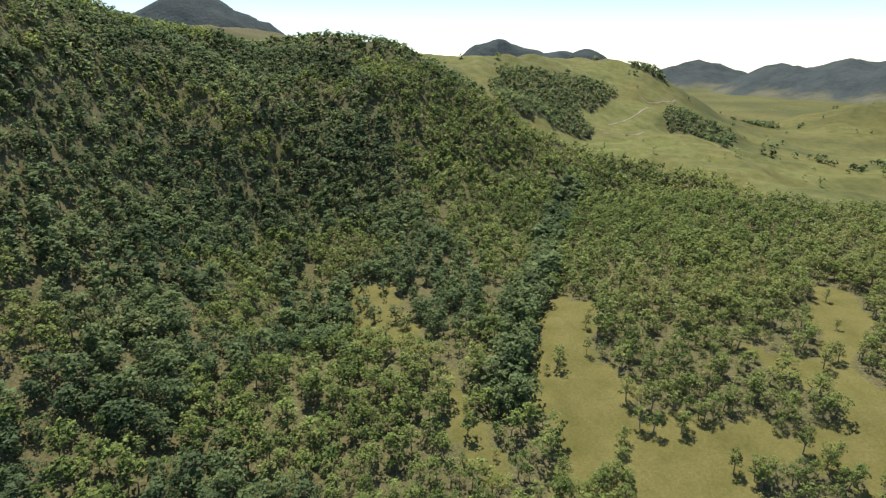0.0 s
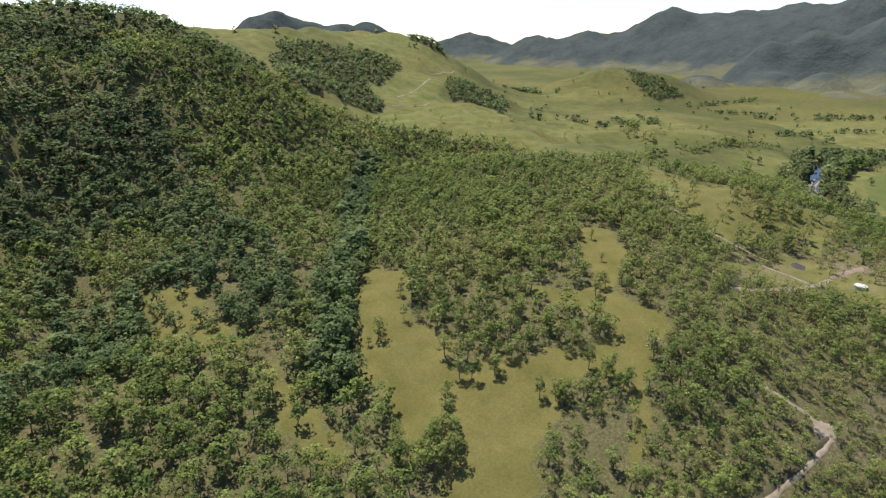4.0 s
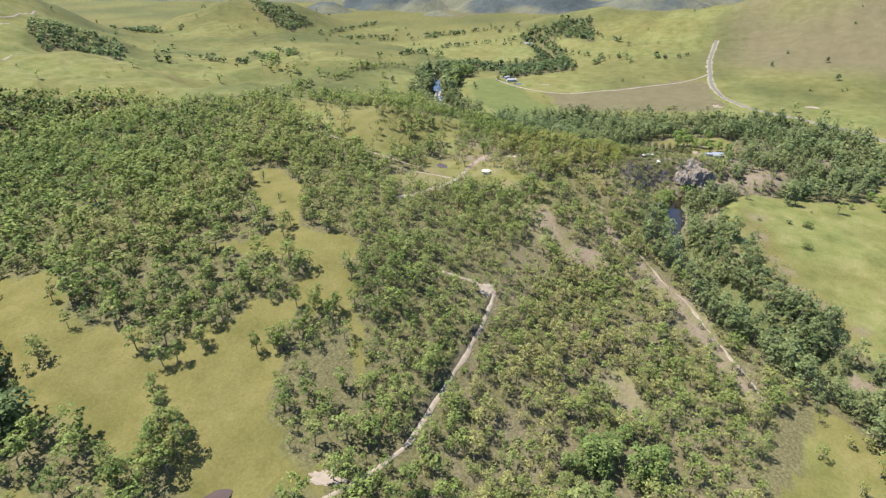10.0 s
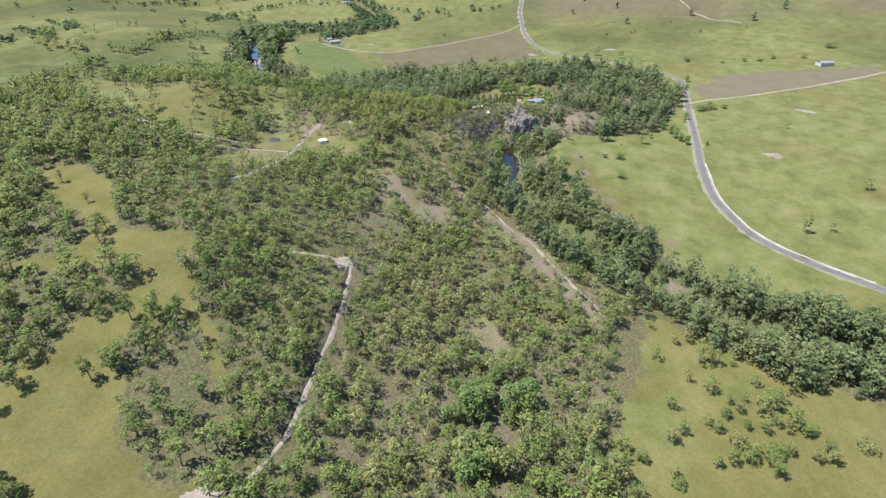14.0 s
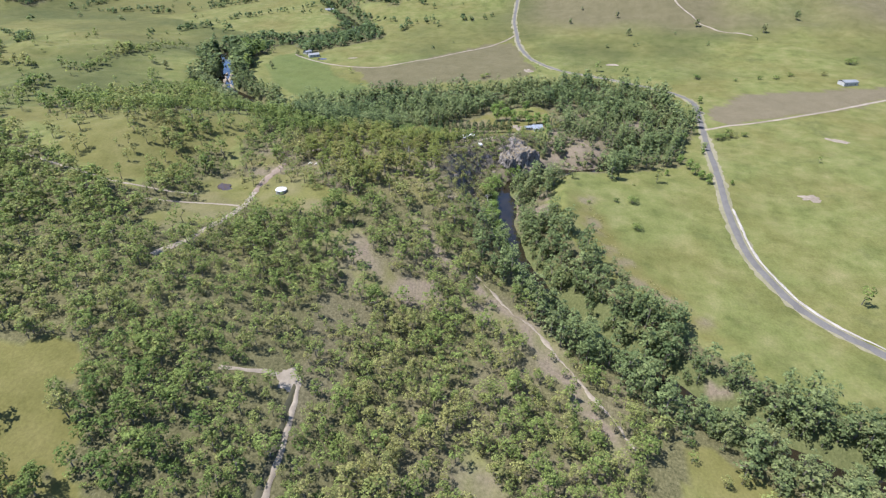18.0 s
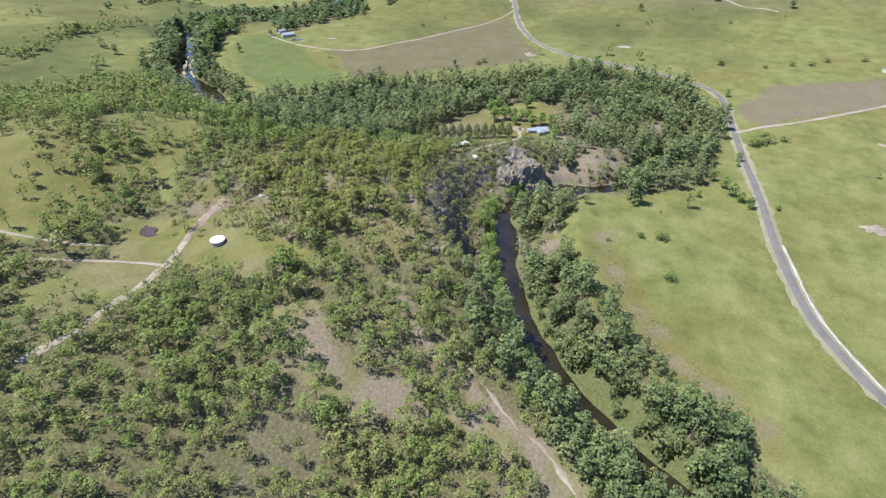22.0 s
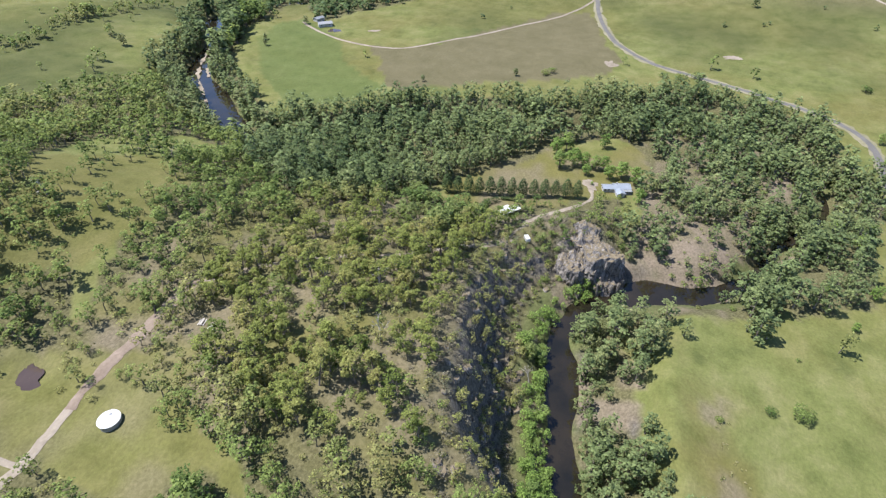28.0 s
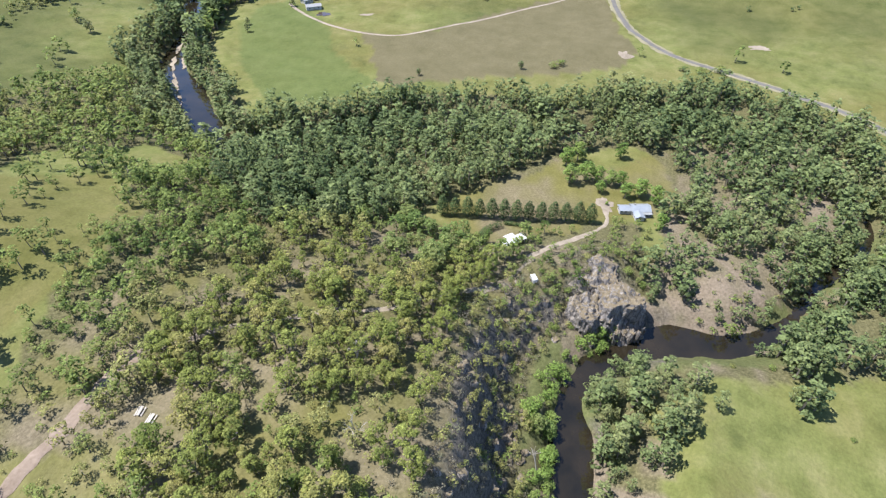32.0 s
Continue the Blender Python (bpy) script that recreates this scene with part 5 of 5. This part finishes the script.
def drum(r0, r1, z0, z1, n=40, x=0, y=0):
    bm = bmesh.new()
    bmesh.ops.create_cone(bm, cap_ends=True, segments=n, radius1=r0, radius2=r1, depth=z1 - z0, matrix=Matrix.Translation((x, y, (z0 + z1) / 2)))
    return bm


def gable(x0, x1, y0, y1, z0, rise, over=0.5, thick=0.12, along="x"):
    """A gable roof of some thickness with eaves."""
    bm = bmesh.new()
    if along == "x":
        prof = [(y0 - over, z0), ((y0 + y1) / 2, z0 + rise), (y1 + over, z0)]
        ends = [lambda a, b: (x0 - over, a, b), lambda a, b: (x1 + over, a, b)]
    else:
        prof = [(x0 - over, z0), ((x0 + x1) / 2, z0 + rise), (x1 + over, z0)]
        ends = [lambda a, b: (a, y0 - over, b), lambda a, b: (a, y1 + over, b)]
    ring = prof + [(a, b - thick) for a, b in prof[::-1]]
    vs = [[bm.verts.new(e(a, b)) for a, b in ring] for e in ends]
    n = len(ring)
    for k in range(n):
        bm.faces.new((vs[0][k], vs[0][(k + 1) % n], vs[1][(k + 1) % n], vs[1][k]))
    for v in vs:
        bm.faces.new((v[0], v[1], v[4], v[5]))
        bm.faces.new((v[1], v[2], v[3], v[4]))
    bmesh.ops.recalc_face_normals(bm, faces=bm.faces[:])
    return bm


WALL = plain_material("weathered_white_board", (0.344, 0.336, 0.312), (0.476, 0.467, 0.443), 1.5, 0.7)
ROOF_BLUE = plain_material("blue_grey_roof_sheet", (0.19, 0.215, 0.25), (0.29, 0.31, 0.345), 0.5, 0.35, 0.5, relief=0.1)
ROOF_WHITE = plain_material("faded_white_roof_sheet", (0.197, 0.203, 0.203), (0.283, 0.283, 0.283), 0.6, 0.45, 0.4, relief=0.1)
TANK_WHITE = plain_material("chalky_white_sheet", (0.42, 0.42, 0.40), (0.56, 0.56, 0.54), 1.2, 0.75, 0.15, relief=0.1)
ROOF_GREY = plain_material("grey_steel_roof_sheet", (0.167, 0.172, 0.177), (0.256, 0.261, 0.261), 0.6, 0.45, 0.4, relief=0.1)
GLASS = plain_material("dark_window_glass", (0.02, 0.025, 0.03), (0.04, 0.045, 0.05), 2.0, 0.08, 0.5, relief=0)
CONCRETE = plain_material("grey_concrete", (0.246, 0.238, 0.221), (0.377, 0.369, 0.344), 1.5)
TYRE = plain_material("black_rubber", (0.02, 0.02, 0.02), (0.04, 0.04, 0.04), 5.0)
FOOT = 1.2


def based(name, x, y, turn, label, category, group="", dz=0.0):
    ob = new(name)
    ob.matrix_world = pose(x, y, float(gz(x, y)) + dz, 0, 0, turn)
    return tagged(ob, label, category, group)


# water tank
tank = based("water_tank", 318.5, 167, 20, "round concrete water tank with a white conical roof", "water tank")
part("wall", drum(3.0, 3.0, -0.8, 1.9), CONCRETE, tank, "grey concrete tank wall")
part("rim", drum(3.1, 3.1, 1.7, 1.95), CONCRETE, tank)
part("roof", drum(3.18, 0.3, 1.96, 2.5), TANK_WHITE, tank, "white conical sheet roof")
part("hatch", box(0.9, 1.6, -0.35, 0.35, 2.1, 2.45, 0.04), ROOF_GREY, tank)
part("pipe", box(3.0, 3.2, -0.1, 0.1, -0.5, 1.7), ROOF_GREY, tank)


def windows(parent, spots, wide=1.2, high=1.1, z=1.2):
    """Windows on wall faces: x, y and whether the wall faces along x."""
    for x, y, facing_x in spots:
        w, t = wide / 2, 0.06
        frame_ob = part("window", box(x - t, x + t, y - w, y + w, z, z + high) if facing_x else box(x - w, x + w, y - t, y + t, z, z + high), TIMBER, parent)
        w, t, g = w - 0.1, 0.08, 0.1
        part("pane", box(x - t, x + t, y - w, y + w, z + g, z + high - g) if facing_x else box(x - w, x + w, y - t, y + t, z + g, z + high - g), GLASS, frame_ob)


# the house on the lawn
house = based("house", 551, 47, -69.4, "low white cottage with blue-grey sheet metal roofs", "house")
part("wall", box(-2, 7, -3, 3, -FOOT, 2.7), WALL, house)
part("wall", box(-8, -2.01, -2, 2.6, -FOOT, 2.4), WALL, house)
part("wall", box(-1.6, 2.6, -8, -3.01, -FOOT, 2.5), WALL, house)
part("roof", gable(-2, 7, -3, 3, 2.72, 1.5), ROOF_BLUE, house)
part("roof", gable(-8, -2.6, -2, 2.6, 2.42, 0.9), ROOF_BLUE, house)
part("roof", gable(-1.6, 2.6, -8, -3.6, 2.52, 1.1, along="y"), ROOF_BLUE, house)
part("veranda_roof", box(2.8, 7.4, -5.6, -3.2, 2.45, 2.55), ROOF_WHITE, house)
for px in (3.0, 5.1, 7.2):
    part("veranda_post", box(px - 0.08, px + 0.08, -5.5, -5.34, -FOOT, 2.45), TIMBER, house)
part("veranda_floor", box(2.7, 7.4, -5.6, -3.05, -FOOT, 0.25), TIMBER, house)
part("door", box(4.6, 5.5, -3.1, -3.02, 0.25, 2.25), TIMBER, house)
part("chimney", box(-0.6, 0.1, 0.4, 1.1, 2.0, 4.8, 0.03), CONCRETE, house)
windows(house, [(3.6, -3.02, 0), (6.4, -3.02, 0), (7.02, 0, 1), (-5, -2.02, 0), (-7, -2.02, 0), (-8.02, 0.3, 1), (0.5, -8.02, 0), (-1.62, -5.5, 1)])

shelter = based("shelter", 498, 97, -40, "long low shelter with a faded white roof among shrubs", "shelter")
part("roof", gable(-5.5, 5.5, -1.7, 1.7, 2.5, 0.6, along="x"), TANK_WHITE, shelter)
part("roof", gable(-2.5, 2.0, 1.9, 4.4, 2.2, 0.5, over=0.2), TANK_WHITE, shelter)
for px in (-5.2, -1.8, 1.8, 5.2):
    for py in (-1.5, 1.5):
        part("post", box(px - 0.08, px + 0.08, py - 0.08, py + 0.08, -FOOT, 2.5), TIMBER, shelter)
part("back_wall", box(-5.2, 5.2, 1.45, 1.6, -FOOT, 2.4), WALL, shelter)

camper = based("camper_trailer", 474, 82, 35, "small white camper trailer parked on the ridge", "camper trailer")
part("body", box(-1.9, 1.9, -1.05, 1.05, 0.45, 2.4, 0.18), TANK_WHITE, camper)
# no opening is cut: a dark panel gives the doorway its inner shade
part("door", box(-0.9, -0.2, -1.1, -1.03, 0.55, 2.1), GLASS, camper, "dark panel painted as the shade in the open doorway")
part("window", box(0.4, 1.3, -1.09, -1.03, 1.2, 1.85), GLASS, camper)
part("drawbar", box(1.9, 3.0, -0.08, 0.08, 0.45, 0.6), ROOF_GREY, camper)
for py in (-1.0, 1.0):
    bm = bmesh.new()
    bmesh.ops.create_cone(bm, cap_ends=True, segments=20, radius1=0.36, radius2=0.36, depth=0.22, matrix=Matrix.Translation((-0.1, py, 0.34)) @ Matrix.Rotation(radians(90), 4, "X"))
    part("wheel", bm, TYRE, camper)

for k, (x, y, a) in enumerate(((359, 169, 15), (358, 164, 10))):
    table = based("picnic_table", x, y, a, "bleached timber picnic table with attached benches on the grass", "picnic table", "picnic tables on the ridge")
    part("tabletop", box(-1.5, 1.5, -0.45, 0.45, 0.72, 0.80, 0.01), TIMBER, table)
    for py in (-0.95, 0.95):
        part("bench", box(-1.5, 1.5, py - 0.18, py + 0.18, 0.42, 0.48), TIMBER, table)
    for px in (-1.0, 1.0):
        part("leg", box(px - 0.06, px + 0.06, -0.95, 0.95, 0.3, 0.42), TIMBER, table)
        part("leg", box(px - 0.06, px + 0.06, -0.3, 0.3, -0.2, 0.72), TIMBER, table)

stump = tagged(part("dead_stump", drum(0.42, 0.2, 0, 2.2, 9), TIMBER, None), "bleached white dead tree stump on a grassy ledge", "tree stump")
stump.matrix_world = pose(378, 120, float(gz(378, 120)) - 0.1, 14, 8, 0)


def farm_building(name, x, y, turn, sx, sy, high, rise, roof_mat, label, category):
    ob = based(name, x, y, turn, label, category)
    part("wall", box(-sx, sx, -sy, sy, -FOOT, high), WALL, ob)
    part("roof", gable(-sx, sx, -sy, sy, high + 0.02, rise), roof_mat, ob)
    part("door", box(-0.9, 0.9, -sy - 0.08, -sy - 0.02, -0.1, 2.2), TIMBER, ob)
    windows(ob, [(-sx * 0.6, -sy - 0.03, 0), (sx * 0.6, -sy - 0.03, 0), (sx + 0.03, 0, 1)])
    return ob


farm_building("farmhouse", 772, 368, -50, 7, 4, 3.0, 1.6, ROOF_WHITE, "white farmhouse with a pale roof by the river field", "farmhouse")
farm_building("farm_shed", 786, 384, -20, 5, 3.5, 3.2, 1.2, ROOF_GREY, "open grey farm shed near the farmhouse", "shed")
farm_building("farm_shed", 758, -272, -70, 8, 5, 3.8, 1.4, ROOF_GREY, "long grey steel farm shed in a far paddock", "shed")
farm_building("farmhouse", 1120, 500, -60, 8, 5, 3.2, 1.8, ROOF_WHITE, "distant white farmhouse on open pasture", "farmhouse")


# ---- hedges on the lawn ----
def hedge(pts, half, high, label, seed):
    line = smooth_line(pts, 1.2)
    rng = np.random.RandomState(seed)
    lobes = [(x, y, float(gz(x, y)) + high * 0.5, half, half, high * 0.6) for x, y in line]
    v, face = foliage(rng, lobes, 130 * len(line), 0.42)
    return tagged(new("hedge", quad_mesh("hedge", v, leaf_faces(v), [LEAF_PINE], attrs=(("tint", np.full(len(v), 0.5)), ("own", np.ones(len(v))), ("puff", face)))), label, "hedge", "hedges on the lawn")


hedge([(490, 109), (498, 112), (505, 110.5), (510, 107)], 2.0, 2.8, "curved dark green clipped hedge on the lawn", 5)
hedge([(514, 105), (515, 99), (514, 93)], 1.2, 1.6, "short dark green clipped hedge on the lawn", 6)


# ---- the rock bluff and outcrops ----
def crag(seed, sx, sy, sz, cuts=3):
    """A broken block of rock, steep-sided, with a rough top."""
    rng = np.random.RandomState(seed)
    bm = bmesh.new()
    bmesh.ops.create_icosphere(bm, subdivisions=cuts, radius=1)
    planes = [(Vector((math.cos(a), math.sin(a), rng.uniform(-0.1, 0.35))).normalized(), rng.uniform(0.5, 0.82)) for a in rng.uniform(0, 6.28, 10)] + [(Vector((0.1, 0.1, 1)).normalized(), 0.7)]
    for v in bm.verts:
        p = v.co.copy()
        for nrm, d in planes:
            k = p.dot(nrm) - d
            if k > 0:
                p -= nrm * k
        q = Vector((p.x * 2.3 + seed, p.y * 2.3, p.z * 0.8))
        p += v.normal * (0.16 * noise.noise(q) + 0.07 * noise.noise(q * 3.1))
        v.co = Vector((p.x * sx, p.y * sy, p.z * sz))
    return bm


def headland(seed, sx, sy, sz, columns):
    """A broken rock mass: flat-cut faces, a sloping rough top and columns down its sides."""
    rng = np.random.RandomState(seed)
    step = rng.uniform(-0.07, 0.05, columns + 2)
    cuts = [(Vector((math.cos(a), math.sin(a), rng.uniform(-0.15, 0.55))).normalized(), rng.uniform(0.66, 0.92)) for a in np.arange(11) * 0.571 + rng.uniform(-0.2, 0.2, 11)]
    cuts += [(Vector((rng.uniform(-0.3, 0.3), rng.uniform(-0.3, 0.3), 1)).normalized(), rng.uniform(0.68, 0.8)) for _ in range(3)]
    bm = bmesh.new()
    bmesh.ops.create_icosphere(bm, subdivisions=5, radius=1)
    for v in bm.verts:
        p = v.co.copy()
        for nrm, d in cuts:
            k = p.dot(nrm) - d
            if k > 0:
                p -= nrm * k
        a = (math.atan2(p.y, p.x) / (2 * math.pi) + 0.5) * columns + 0.7 * noise.noise(Vector((p.z * 2.2, seed, 0)))
        side = math.hypot(p.x, p.y)
        q = p * 2.4 + Vector((seed, 0, 0))
        grow = 0.13 * noise.noise(q) + 0.08 * noise.noise(q * 2.3) + 0.05 * noise.noise(q * 5.1) + 0.03 * noise.noise(q * 11)
        if side > 0.5 and p.z < 0.6:
            grow += step[int(a) % columns] * (0.4 + noise.noise(Vector((int(a), p.z * 1.5, seed)))) - 0.04 * (abs(a - int(a) - 0.5) * 2) ** 4
        p += v.normal * grow
        v.co = Vector((p.x * sx, p.y * sy, p.z * sz))
    return bm


bluff = based("rock_bluff", 482.5, 47, 0, "dark basalt bluff with a bare top above the pool", "rock bluff")
for k, (dx, dy, dz, sx, sy, sz, n) in enumerate(((0, 0, 1, 16, 15.5, 22, 44), (-9, 12, 0, 12, 11, 19, 32), (-6, -10, -6, 6, 5, 9, 16), (10, 10, 2, 13, 13, 20, 30))):
    ob = part("rock_face", headland(40 + k, sx, sy, sz, n), ROCK, bluff)
    ob.location = (dx, dy, dz - float(gz(482.5, 47)) + 1.5)
for k in range(26):
    a = radians(150 + 130 * k / 25 + rng.uniform(-3, 3))
    r, h = rng.uniform(11.2, 13.0), rng.uniform(3, 8)
    bm = drum(rng.uniform(0.9, 1.3), rng.uniform(0.7, 1.0), 0, h, 6)
    for v in bm.verts:
        if v.co.z > 1:
            v.co.z += rng.uniform(-0.9, 0.9)
    ob = part("basalt_column", bm, ROCK, bluff)
    ob.location = (math.cos(a) * r * 1.05, math.sin(a) * r, -float(gz(482.5, 47)) - 1)
    ob.rotation_euler = (radians(rng.uniform(-6, 6)), radians(rng.uniform(4, 14)), rng.uniform(0, 6))

CRAGS = [bpy.data.meshes.new("crag") for _ in range(6)]
for k, me in enumerate(CRAGS):
    bm = crag(60 + k, 1, 1, 1, 3)
    bm.to_mesh(me)
    bm.free()
    me.materials.append(ROCK)
crag_count = 0
while crag_count < 110:
    px, py = rng.uniform(338, 470), rng.uniform(45, 108)
    d = float(line_distance(np.array([px]), np.array([py]), RIVER_LINE)[0][0])
    if not 16 < d < 44 or py < np.interp(px, [338, 470], [50, 60]):
        continue
    crag_count += 1
    ob = new("rock_outcrop", CRAGS[rng.randint(6)])
    w = rng.uniform(1.0, 3.0)
    ob.matrix_world = pose(px, py, float(gz(px, py)) - 0.3 * w, rng.uniform(-10, 10), rng.uniform(-10, 10), rng.uniform(0, 360)) @ Matrix.Diagonal((w, w * rng.uniform(0.6, 1.0), w * rng.uniform(0.8, 1.35), 1))
    tagged(ob, "grey basalt outcrop on the steep scrubby cliff", "rock", "outcrops along the cliff")
